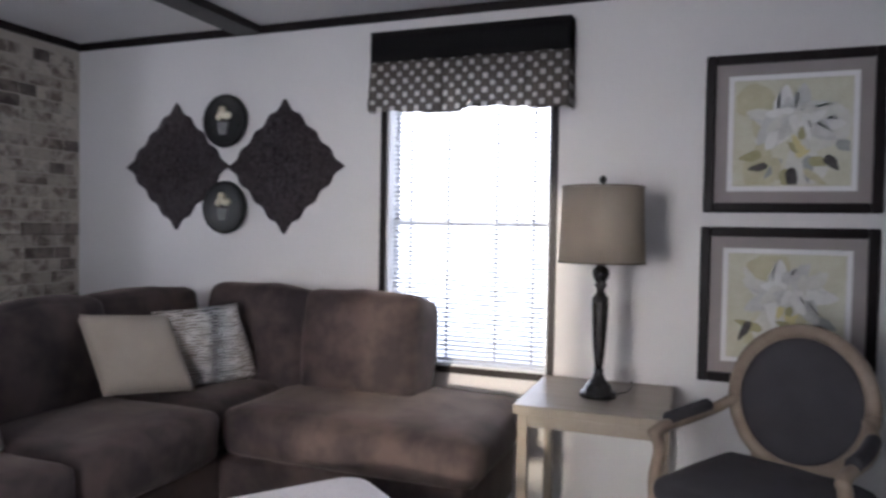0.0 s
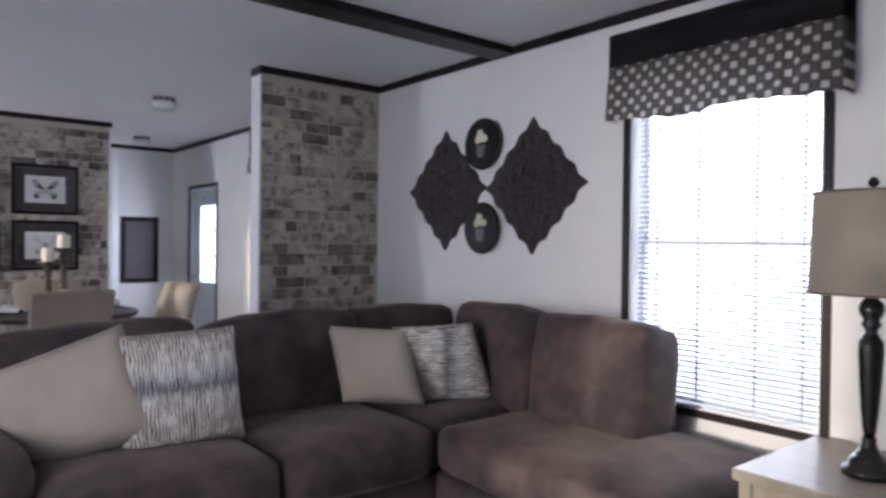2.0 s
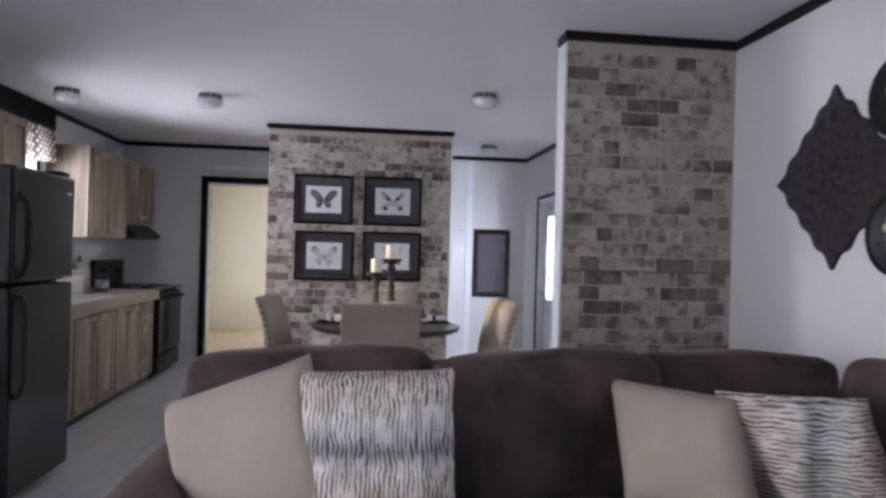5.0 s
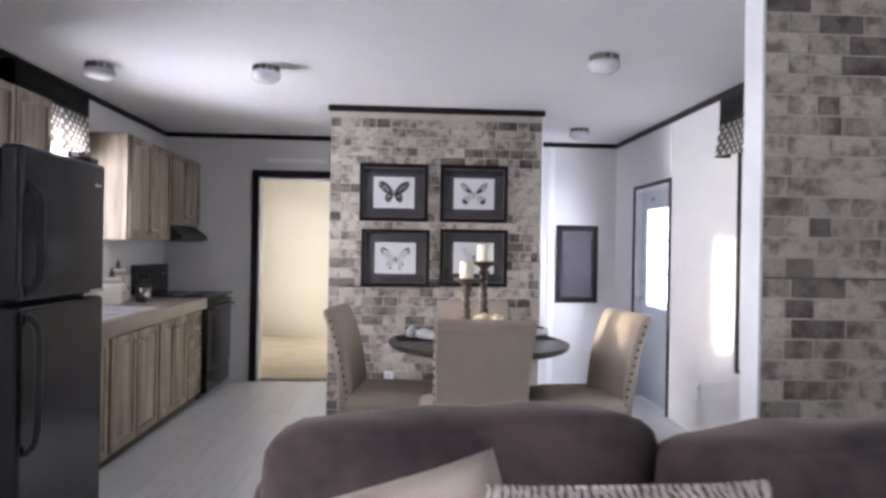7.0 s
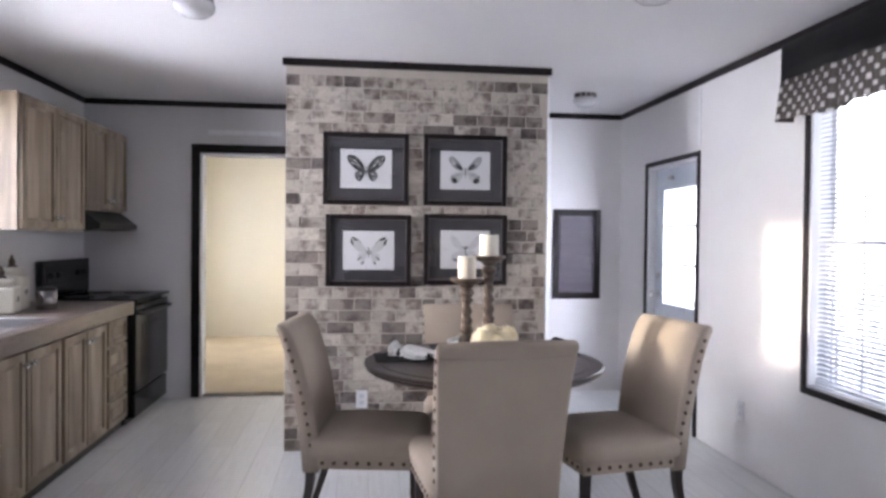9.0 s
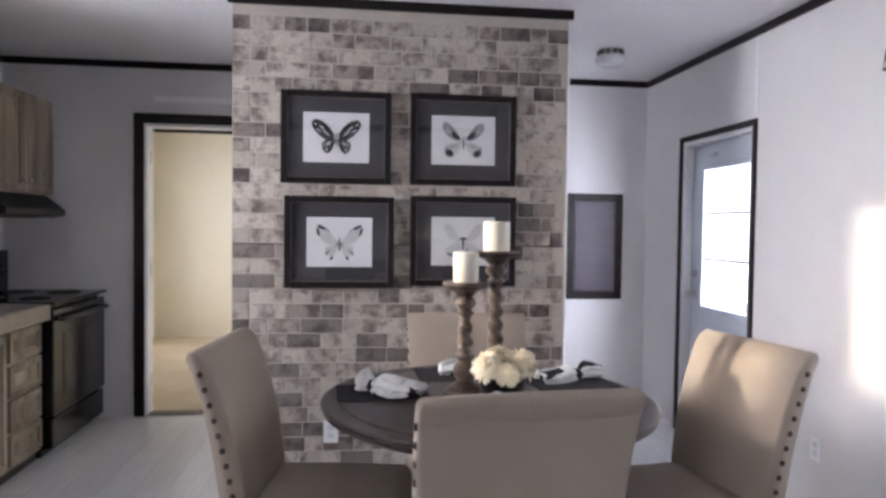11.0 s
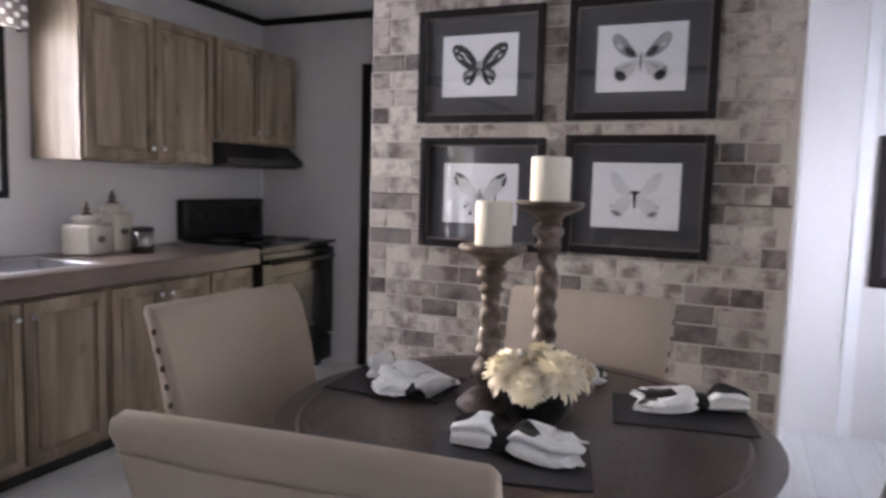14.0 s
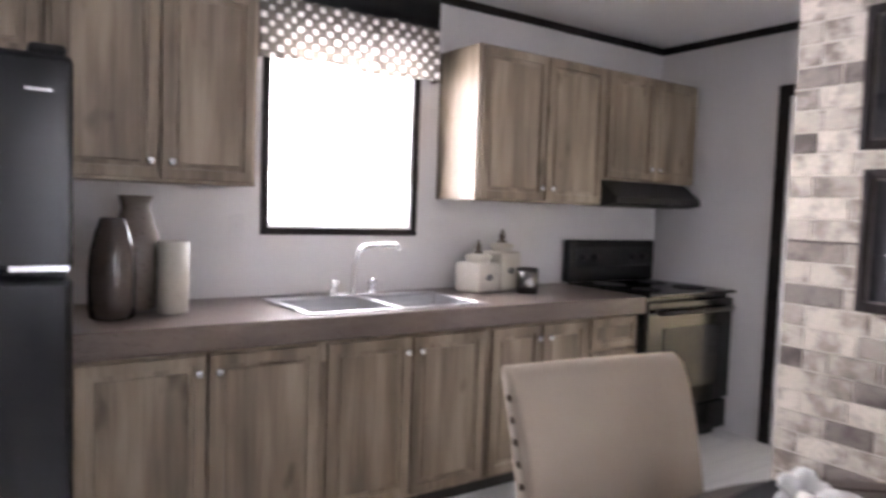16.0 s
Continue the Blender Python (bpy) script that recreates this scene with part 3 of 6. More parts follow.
panel = thing("electric_panel", "dark framed electric panel door on the white wall", "panel", pose(WEST, 4.04, 1.212))
PLUM = surface("dark_plum_wood", (0.06, 0.046, 0.062), (0.1, 0.08, 0.1), 3, 50, 0.4, stretch=(1, 1, 6))
bm = bmesh.new()
for a in ((-0.214, -0.16, -0.392, 0.392), (0.16, 0.214, -0.392, 0.392), (-0.16, 0.16, -0.392, -0.335), (-0.16, 0.16, 0.335, 0.392)):
    add_box(bm, 0.0005, 0.024, a[0], a[1], a[2], a[3], bevel=0.006)
part("frame", bm, ESPRESSO, panel)
part("door", box(0.0005, 0.014, -0.16, 0.16, -0.335, 0.335, bevel=0.003), PLUM, panel)
bm = bmesh.new()
for a in ((-0.15, -0.143, -0.325, 0.325), (0.143, 0.15, -0.325, 0.325), (-0.143, 0.143, -0.325, -0.318), (-0.143, 0.143, 0.318, 0.325)):
    add_box(bm, 0.0142, 0.02, a[0], a[1], a[2], a[3], bevel=0.002)
part("bead", bm, PLUM, panel)


STEEL_DARK = surface("dark_pewter", (0.12, 0.1, 0.1), (0.25, 0.22, 0.2), 20, 90, 0.4, metal=0.7)


def ceiling_light(x, y):
    t = thing("ceiling_light", "unlit flush ceiling light with ribbed chrome rim and frosted bowl", "ceiling light", pose(x, y, HIGH), "ceiling lights")
    part("canopy", lathe([(0.06, -0.001), (0.075, -0.004), (0.078, -0.022), (0.072, -0.026)], 32), CHROME, t, smooth=True)
    rib = None
    for k in range(12):
        m = pose(0, 0, 0, 0, 0, k * 30)
        if rib is None:
            rib = part("rib", box(0.074, 0.082, -0.014, 0.014, -0.04, -0.004, bevel=0.001, segments=1), STEEL_DARK, t)
        else:
            share("rib", rib.data, t, m)
    part("bowl", lathe([(0.070, -0.026), (0.088, -0.042), (0.092, -0.055), (0.084, -0.08), (0.062, -0.097), (0.03, -0.105), (0.002, -0.108)], 32), FROST_WHITE, t, "frosted white glass bowl", smooth=True)
    return t


FROST_WHITE = surface("frosted_white_bowl", (0.68, 0.68, 0.7), (0.76, 0.76, 0.78), 3, 40, 0.25, bump=0.0, coat=0.2)
for lx, ly in ((-4.95, 0.37), (-4.88, 1.40), (-4.40, 3.375), (-6.66, 3.83)):
    ceiling_light(lx, ly)


def outlet(m, label="white electric outlet plate"):
    t = thing("wall_outlet", label, "outlet", m)
    part("plate", box(-0.036, 0.036, -0.006, -0.0005, -0.058, 0.058, bevel=0.003), WHITE_VINYL, t)
    for z in (-0.02, 0.02):
        part("socket", box(-0.015, 0.015, -0.008, -0.0062, z - 0.013, z + 0.013, bevel=0.001, segments=1), SLAT, t)


outlet(pose(PART_X + 0.0045, 2.171, 0.322, 0, 0, 90))
switch = thing("switch_plate", "plain white switch plate beside the sink window", "switch", pose(-4.605, SOUTH, 1.205, 0, 0, 180))
part("plate", box(-0.036, 0.036, -0.006, -0.0005, -0.058, 0.058, bevel=0.003), WALL, switch)
part("toggle", box(-0.005, 0.005, -0.016, -0.0062, -0.004, 0.014, bevel=0.002, segments=1), WALL, switch)
outlet(pose(-5.5, NORTH, 0.326), "white electric outlet plate low on the white wall")

reg = thing("floor_register", "flat brown metal floor register before the partition", "floor vent", pose(-5.72, 2.11, 0))
REG = surface("register_taupe", (0.16, 0.14, 0.12), (0.24, 0.21, 0.18), 4)
part("frame", box(-0.055, 0.055, -0.13, 0.13, 0.0005, 0.006, bevel=0.002), REG, reg)
for k in range(8):
    part("louvre", box(-0.04, 0.04, -0.11 + k * 0.028, -0.10 + k * 0.028, 0.0062, 0.009), BLACK_MATT, reg)


# ---- pictures ----
MAT_GREY = surface("mat_dark_grey", (0.038, 0.037, 0.041), (0.06, 0.059, 0.063), 4, 120, 0.85, bump=0.1)
MAT_TAUPE = surface("mat_taupe", (0.28, 0.25, 0.25), (0.34, 0.31, 0.3), 4, 120, 0.85, bump=0.1)
PAPER = surface("white_paper", (0.74, 0.74, 0.75), (0.8, 0.8, 0.8), 4, 120, 0.8, bump=0.05)
PALE_PRINT = surface("pale_green_print", (0.52, 0.51, 0.38), (0.68, 0.68, 0.58), 7, 60, 0.8, bump=0.05)
INK = surface("butterfly_ink", (0.012, 0.012, 0.014), (0.04, 0.038, 0.04), 40, 120, 0.8, bump=0)
GREY_INK = surface("butterfly_grey", (0.2, 0.2, 0.21), (0.42, 0.42, 0.43), 60, 160, 0.8, bump=0)


def frame_bars(bm, w, h, bar, y0, y1, bevel=0.005):
    for a in ((-w, -w + bar, -h, h), (w - bar, w, -h, h), (-w + bar, w - bar, -h, -h + bar), (-w + bar, w - bar, h - bar, h)):
        add_box(bm, a[0], a[1], y0, y1, a[2], a[3], bevel=bevel)
    return bm


def flat_shape(outline, y, thick=0.0008):
    """A thin cut-out in the xz plane from outline points."""
    bm = bmesh.new()
    bm.faces.new([bm.verts.new((x, y, z)) for x, z in outline])
    made = bmesh.ops.extrude_face_region(bm, geom=bm.faces[:])
    bmesh.ops.translate(bm, vec=(0, -thick, 0), verts=[v for v in made["geom"] if isinstance(v, bmesh.types.BMVert)])
    bmesh.ops.triangulate(bm, faces=[f for f in bm.faces if len(f.verts) > 4])
    return bm


PALEST_INK = surface("butterfly_palest_ink", (0.56, 0.56, 0.57), (0.7, 0.7, 0.71), 50, 160, 0.8, bump=0)
PALE_INK = surface("butterfly_pale_ink", (0.3, 0.3, 0.31), (0.5, 0.5, 0.51), 60, 160, 0.8, bump=0)
PAPER_GREY = surface("butterfly_pale_grey", (0.5, 0.5, 0.5), (0.65, 0.65, 0.65), 60, 160, 0.8, bump=0)
BUTTERFLIES = (
    {"wings": (((0.003, 0.0), (0.024, 0.04), (0.065, 0.08), (0.106, 0.09), (0.122, 0.07), (0.11, 0.038), (0.08, 0.006), (0.04, -0.02)),
               ((0.003, -0.004), (0.03, -0.006), (0.066, -0.02), (0.072, -0.046), (0.057, -0.074), (0.036, -0.08), (0.014, -0.05))),
     "inks": (INK, INK),
     "marks": ((0.05, 0.022, 0.022, 0.0035, 0.75, PAPER), (0.07, 0.048, 0.015, 0.004, 0.6, PAPER), (0.086, 0.034, 0.013, 0.0035, 0.6, PAPER), (0.1, 0.063, 0.008, 0.0035, 0.4, PAPER),
               (0.036, -0.03, 0.014, 0.0035, -0.9, PAPER), (0.053, -0.034, 0.016, 0.006, -0.9, GREY_INK), (0.047, -0.06, 0.008, 0.004, -1.0, PAPER))},
    {"wings": (((0.003, 0.0), (0.03, 0.034), (0.06, 0.075), (0.09, 0.093), (0.108, 0.078), (0.1, 0.045), (0.07, 0.012), (0.035, -0.004)),
               ((0.003, -0.004), (0.045, -0.01), (0.082, -0.02), (0.1, -0.05), (0.09, -0.082), (0.062, -0.09), (0.036, -0.07), (0.012, -0.03))),
     "inks": (GREY_INK, PAPER_GREY),
     "marks": ((0.04, 0.022, 0.024, 0.013, 0.75, INK), (0.085, 0.07, 0.018, 0.008, 0.8, PALE_INK), (0.078, 0.045, 0.014, 0.007, 0.5, PAPER_GREY), (0.07, -0.064, 0.022, 0.017, 0.5, INK),
               (0.05, -0.03, 0.022, 0.007, -0.4, PALE_INK), (0.085, -0.042, 0.009, 0.009, 0.0, GREY_INK))},
    {"wings": (((0.004, -0.005), (0.03, 0.03), (0.065, 0.066), (0.1, 0.082), (0.11, 0.06), (0.096, 0.02), (0.066, -0.008), (0.03, -0.02)),
               ((0.004, -0.012), (0.03, -0.02), (0.064, -0.018), (0.072, -0.04), (0.056, -0.062), (0.04, -0.086), (0.026, -0.07), (0.012, -0.04))),
     "inks": (PAPER_GREY, PAPER_GREY),
     "marks": ((0.088, 0.072, 0.022, 0.008, 0.45, INK), (0.104, 0.05, 0.022, 0.007, 1.25, INK), (0.06, 0.06, 0.024, 0.004, 0.75, GREY_INK), (0.038, -0.08, 0.012, 0.006, -0.9, INK),
               (0.05, -0.045, 0.012, 0.005, -0.8, GREY_INK), (0.062, -0.055, 0.01, 0.005, -1.0, INK), (0.012, -0.012, 0.012, 0.006, -1.2, GREY_INK))},
    {"wings": (((0.004, 0.0), (0.025, 0.03), (0.05, 0.07), (0.082, 0.092), (0.1, 0.085), (0.09, 0.045), (0.066, 0.012), (0.03, -0.004)),
               ((0.004, -0.006), (0.04, -0.005), (0.07, -0.02), (0.088, -0.06), (0.078, -0.082), (0.05, -0.086), (0.03, -0.06), (0.012, -0.03))),
     "inks": (PALEST_INK, PALEST_INK),
     "marks": ((0.066, -0.064, 0.02, 0.008, 0.3, GREY_INK), (0.064, -0.07, 0.013, 0.004, 0.3, INK), (0.007, 0.012, 0.012, 0.005, 0.3, INK), (0.075, 0.07, 0.016, 0.006, 0.8, PAPER_GREY), (0.084, -0.04, 0.005, 0.004, 0.0, GREY_INK))},
)


def butterfly_picture(y, z, style):
    t = thing("butterfly_picture", "dark framed butterfly print in a grey mat on the brick wall", "picture", pose(PART_X + 0.005, y, z, 0, 0, 90), "butterfly pictures")
    w, h = 0.267, 0.225
    part("frame", frame_bars(bmesh.new(), w, h, 0.03, -0.026, -0.0005), ESPRESSO, t)
    part("inner_fillet", frame_bars(bmesh.new(), w - 0.03, h - 0.03, 0.006, -0.019, -0.0006, 0.002), STEEL_DARK, t, "worn pewter fillet")
    part("mat", box(-w + 0.036, w - 0.036, -0.008, -0.001, -h + 0.036, h - 0.036), MAT_GREY, t)
    sheet = part("print", box(-0.16, 0.16, -0.0095, -0.0082, -0.122, 0.122), PAPER, t, "white printed sheet")
    look_of = BUTTERFLIES[style]

    def oval(side, cx, cz, ln, wd, an):
        ring = [2 * math.pi * k / 14 for k in range(14)]
        return [(side * (cx + ln * math.cos(q) * math.cos(an) - wd * math.sin(q) * math.sin(an)), cz + ln * math.cos(q) * math.sin(an) + wd * math.sin(q) * math.cos(an)) for q in ring][::side]

    for side in (1, -1):
        wings = []
        for outline, ink in zip(look_of["wings"], look_of["inks"]):
            pts = [Vector(p) for p in outline]
            for _ in range(2):
                pts = [q for p, n in zip(pts, pts[1:] + pts[:1]) for q in (p * 0.75 + n * 0.25, p * 0.25 + n * 0.75)]
            wings.append(part("wing", flat_shape([(side * p.x, p.y) for p in pts][::side], -0.0097), ink, sheet))
        for k, (cx, cz, ln, wd, an, ink) in enumerate(look_of["marks"]):
            part("wing_spot", flat_shape(oval(side, cx, cz, ln, wd, an), -0.0107 - 0.0001 * k), ink, wings[0] if cz > 0 else wings[1])
    part("butterfly_body", flat_shape([(0.004 * math.cos(a), -0.012 + 0.035 * math.sin(a)) for a in (2 * math.pi * k / 14 for k in range(14))], -0.0112), INK, sheet)
    pane = part("glass", box(-w + 0.036, w - 0.036, -0.0165, -0.0145, -h + 0.036, h - 0.036), GLASS, t)
    pane.visible_shadow = False
    return t


for n, (py, pz) in enumerate(((2.187, 1.773), (2.815, 1.776), (2.206, 1.262), (2.82, 1.272))):
    butterfly_picture(py, pz, n)


def floral_picture(x, z, seed):
    t = thing("floral_picture", "large dark framed magnolia print with taupe mat on white wall", "picture", pose(x, NORTH, z), "magnolia prints")
    w, h = 0.345, 0.342
    part("frame", frame_bars(bmesh.new(), w, h, 0.042, -0.03, -0.0005, 0.007), ESPRESSO, t)
    part("mat", box(-w + 0.042, w - 0.042, -0.012, -0.001, -h + 0.042, h - 0.042), MAT_TAUPE, t)
    part("inner_mat", frame_bars(bmesh.new(), w - 0.095, h - 0.092, 0.022, -0.016, -0.0122, 0.001), PAPER, t, "white inner mat")
    sheet = part("print", box(-w + 0.118, w - 0.118, -0.0135, -0.0122, -h + 0.115, h - 0.115), PALE_PRINT, t, "pale yellow-green flower print")
    rnd = random.Random(seed)

    def leaf_shape(cx, cz, ln, wd, a):
        c, s = math.cos(a), math.sin(a)
        out = []
        for k in range(20):
            q = 2 * math.pi * k / 20
            u, v = math.cos(q) * ln, math.sin(q) * wd * (1 - 0.5 * math.cos(q)) * (1 + 0.1 * math.sin(5 * q))
            out.append((max(-0.22, min(0.22, cx + u * c - v * s)), max(-0.222, min(0.222, cz + u * s + v * c))))
        return out

    y = -0.0137
    for k in range(6):
        part("wash", flat_shape(leaf_shape(rnd.uniform(-0.14, 0.14), rnd.uniform(-0.14, 0.16), rnd.uniform(0.08, 0.12), rnd.uniform(0.05, 0.08), rnd.uniform(0, 6.28)), y, 0.0002), (WASH_A, WASH_B)[k % 2], sheet)
        y -= 0.0001
    for k in range(11):
        a = -2.9 + 2.7 * k / 10 + rnd.uniform(-0.15, 0.15)
        reach = rnd.uniform(0.10, 0.17)
        part("leaf", flat_shape(leaf_shape(0.02 + reach * 1.15 * math.cos(a), -0.05 + reach * math.sin(a), rnd.uniform(0.038, 0.062), rnd.uniform(0.014, 0.022), a + rnd.uniform(-0.8, 0.8)), y, 0.0002), (LEAF_OLIVE, LEAF_DARK, LEAF_GREY, WASH_B)[k % 4], sheet)
        y -= 0.0001
    for ring_of, reach, size in ((9, 0.1, 0.075), (7, 0.055, 0.058), (4, 0.02, 0.036)):
        for k in range(ring_of):
            a = 2 * math.pi * k / ring_of + rnd.uniform(-0.25, 0.25)
            cx, cz = 0.01 + reach * 1.2 * math.cos(a), 0.055 + reach * 0.8 * math.sin(a)
            turn = a + rnd.uniform(-0.5, 0.5)
            petal = part("petal", flat_shape(leaf_shape(cx, cz, size, size * 0.5, turn), y, 0.0002), (PETAL_A, WASH_A, PETAL_B)[k % 3], sheet)
            y -= 0.0001
            part("petal_vein", flat_shape(leaf_shape(cx + 0.3 * size * math.cos(turn + 1.2), cz + 0.3 * size * math.sin(turn + 1.2), size * 0.75, size * 0.07, turn), y, 0.0001), PETAL_B, petal)
            y -= 0.0001
    for k in range(5):
        part("bud", flat_shape(leaf_shape(rnd.uniform(-0.03, 0.07), rnd.uniform(-0.09, 0.0), 0.03, 0.014, rnd.uniform(0, 6.28)), y, 0.0002), (PETAL_C, LEAF_OLIVE)[k % 2], sheet)
        y -= 0.0001
    return t


WASH_A = surface("petal_wash", (0.55, 0.55, 0.5), (0.72, 0.72, 0.68), 18, 90, 0.8, bump=0)
WASH_B = surface("green_wash", (0.44, 0.42, 0.26), (0.6, 0.58, 0.42), 18, 90, 0.8, bump=0)
LEAF_OLIVE = surface("leaf_olive", (0.3, 0.28, 0.14), (0.45, 0.42, 0.25), 30, 120, 0.8, bump=0)
LEAF_DARK = surface("leaf_dark", (0.04, 0.038, 0.036), (0.14, 0.13, 0.12), 30, 120, 0.8, bump=0)
LEAF_GREY = surface("leaf_grey", (0.28, 0.29, 0.28), (0.42, 0.43, 0.42), 30, 120, 0.8, bump=0)
PETAL_A = surface("petal_white", (0.66, 0.66, 0.64), (0.8, 0.8, 0.78), 25, 120, 0.8, bump=0)
PETAL_B = surface("petal_grey", (0.42, 0.43, 0.42), (0.7, 0.7, 0.68), 25, 120, 0.8, bump=0)
PETAL_C = surface("petal_yellow", (0.55, 0.5, 0.22), (0.68, 0.62, 0.36), 25, 120, 0.8, bump=0)
floral_picture(1.06, 1.761, 3)
floral_picture(1.055, 1.014, 8)


# ---- carved diamonds and plates on the north wall ----
CARVED = surface("carved_dark_bronze", (0.005, 0.004, 0.005), (0.085, 0.067, 0.073), 45, 130, 0.55, bump=0.9, depth=0.012, contrast=0.18, spec=0.3)
PLATE = surface("black_glazed_plate", (0.006, 0.006, 0.006), (0.014, 0.013, 0.013), 5, 60, 0.3, bump=0.03, spec=0.2)
CREAM_FLOWER = surface("cream_flower", (0.55, 0.5, 0.34), (0.74, 0.7, 0.54), 20, 90, 0.7)
URN_GREY = surface("grey_urn", (0.08, 0.08, 0.08), (0.2, 0.2, 0.2), 20, 90, 0.5)


def carved_diamond(x, z):
    t = thing("wall_plaque", "carved dark bronze diamond wall plaque with scalloped edge", "wall decoration", pose(x, NORTH, z), "carved diamonds")
    bm, rings, around = bmesh.new(), 22, 160
    rows = []
    for r in range(rings + 1):
        k = r / rings
        row = []
        for n in range(around):
            a = 2 * math.pi * n / around
            reach = 0.375 / (abs(math.cos(a)) + abs(math.sin(a)))
            along = abs(math.sin(a)) / (abs(math.sin(a)) + abs(math.cos(a)))
            edge = 1 - 0.062 * (0.5 - 0.5 * math.cos(2 * math.pi * 4 * along)) * k ** 3 + 0.03 * math.sin(math.pi * along) * k
            px, pz = reach * edge * k * math.cos(a), reach * edge * k * math.sin(a)
            relief = 0.02 * abs(noise.noise(Vector((px * 22, pz * 22, 1.7)))) + 0.006 * math.cos(k * 19) * math.cos(8 * a)
            row.append(bm.verts.new((px, -0.022 - relief * (1 - k ** 8) + 0.006 * k ** 6, pz)))
        rows.append(row)
    bmesh.ops.remove_doubles(bm, verts=rows[0], dist=0.02)
    hub = min(bm.verts, key=lambda v: v.co.x ** 2 + v.co.z ** 2)
    for n in range(around):
        bm.faces.new((hub, rows[1][n], rows[1][(n + 1) % around]))
    for a, b in zip(rows[1:], rows[2:]):
        for n in range(around):
            bm.faces.new((a[n], b[n], b[(n + 1) % around], a[(n + 1) % around]))
    back = [bm.verts.new((v.co.x, -0.0005, v.co.z)) for v in rows[-1]]
    for n in range(around):
        bm.faces.new((rows[-1][n], back[n], back[(n + 1) % around], rows[-1][(n + 1) % around]))
    part("carving", bm, CARVED, t, smooth=True)
    part("hanger", box(-0.03, 0.03, -0.0004, -0.0001, 0.1, 0.13), STEEL_DARK, t)


def wall_plate(z):
    t = thing("decorative_plate", "round black glazed wall plate with a cream flower urn", "plate", pose(-1.848, NORTH, z), "black plates")
    dish = part("dish", lathe([(0.05, 0.0005), (0.135, 0.012), (0.152, 0.03), (0.150, 0.036), (0.125, 0.03), (0.10, 0.028), (0.04, 0.03), (0.002, 0.031)], 48), PLATE, t, smooth=True)
    dish.matrix_basis = pose(0, 0, 0, 90)
    bm = bmesh.new()
    rnd = random.Random(4)
    for k in range(16):
        a, r = rnd.uniform(0, 6.28), 0.04 * math.sqrt(rnd.random())
        bmesh.ops.create_icosphere(bm, subdivisions=1, radius=rnd.uniform(0.016, 0.026), matrix=Matrix.Translation((-0.012 + r * math.cos(a) * 1.15, -0.034, 0.045 + r * math.sin(a) * 0.8)) @ Matrix.Diagonal((1, 0.45, 1, 1)))
    part("flower_relief", bm, CREAM_FLOWER, t, "raised cream flowers", smooth=True)
    part("urn_relief", flat_shape([(-0.05, -0.005), (0.026, -0.005), (0.02, -0.04), (0.012, -0.075), (-0.036, -0.075), (-0.044, -0.04)], -0.030, 0.006), URN_GREY, t)


carved_diamond(-2.21, 1.667)
carved_diamond(-1.463, 1.655)
wall_plate(1.919)
wall_plate(1.427)


# ---- living room ----
def velvet(name, dark, light):
    """Brushed plush: broad patches where the nap lies differently, fine pile."""
    m, nodes, links, bsdf = nodes_of(name)
    v = coords(nodes, links, vary=7.0)
    nap, pile = noise_node(nodes, links, v, 4.5, 3, 0.6), noise_node(nodes, links, v, 260, 2)
    links.new(ramp_node(nodes, links, nap, ((0.36, dark), (0.62, light))), bsdf.inputs["Base Color"])
    bsdf.inputs["Roughness"].default_value = 0.85
    bsdf.inputs["Sheen Weight"].default_value, bsdf.inputs["Sheen Roughness"].default_value = 0.25, 0.4
    bsdf.inputs["Sheen Tint"].default_value = (0.75, 0.62, 0.55, 1)
    bump_node(nodes, links, pile, bsdf, 0.35, 0.002)
    return m


PLUSH = velvet("brown_plush", (0.023, 0.0155, 0.0175), (0.076, 0.053, 0.049))
LINEN = surface("beige_linen", (0.31, 0.27, 0.225), (0.41, 0.36, 0.305), 5, 220, 0.9, bump=0.3, depth=0.002)


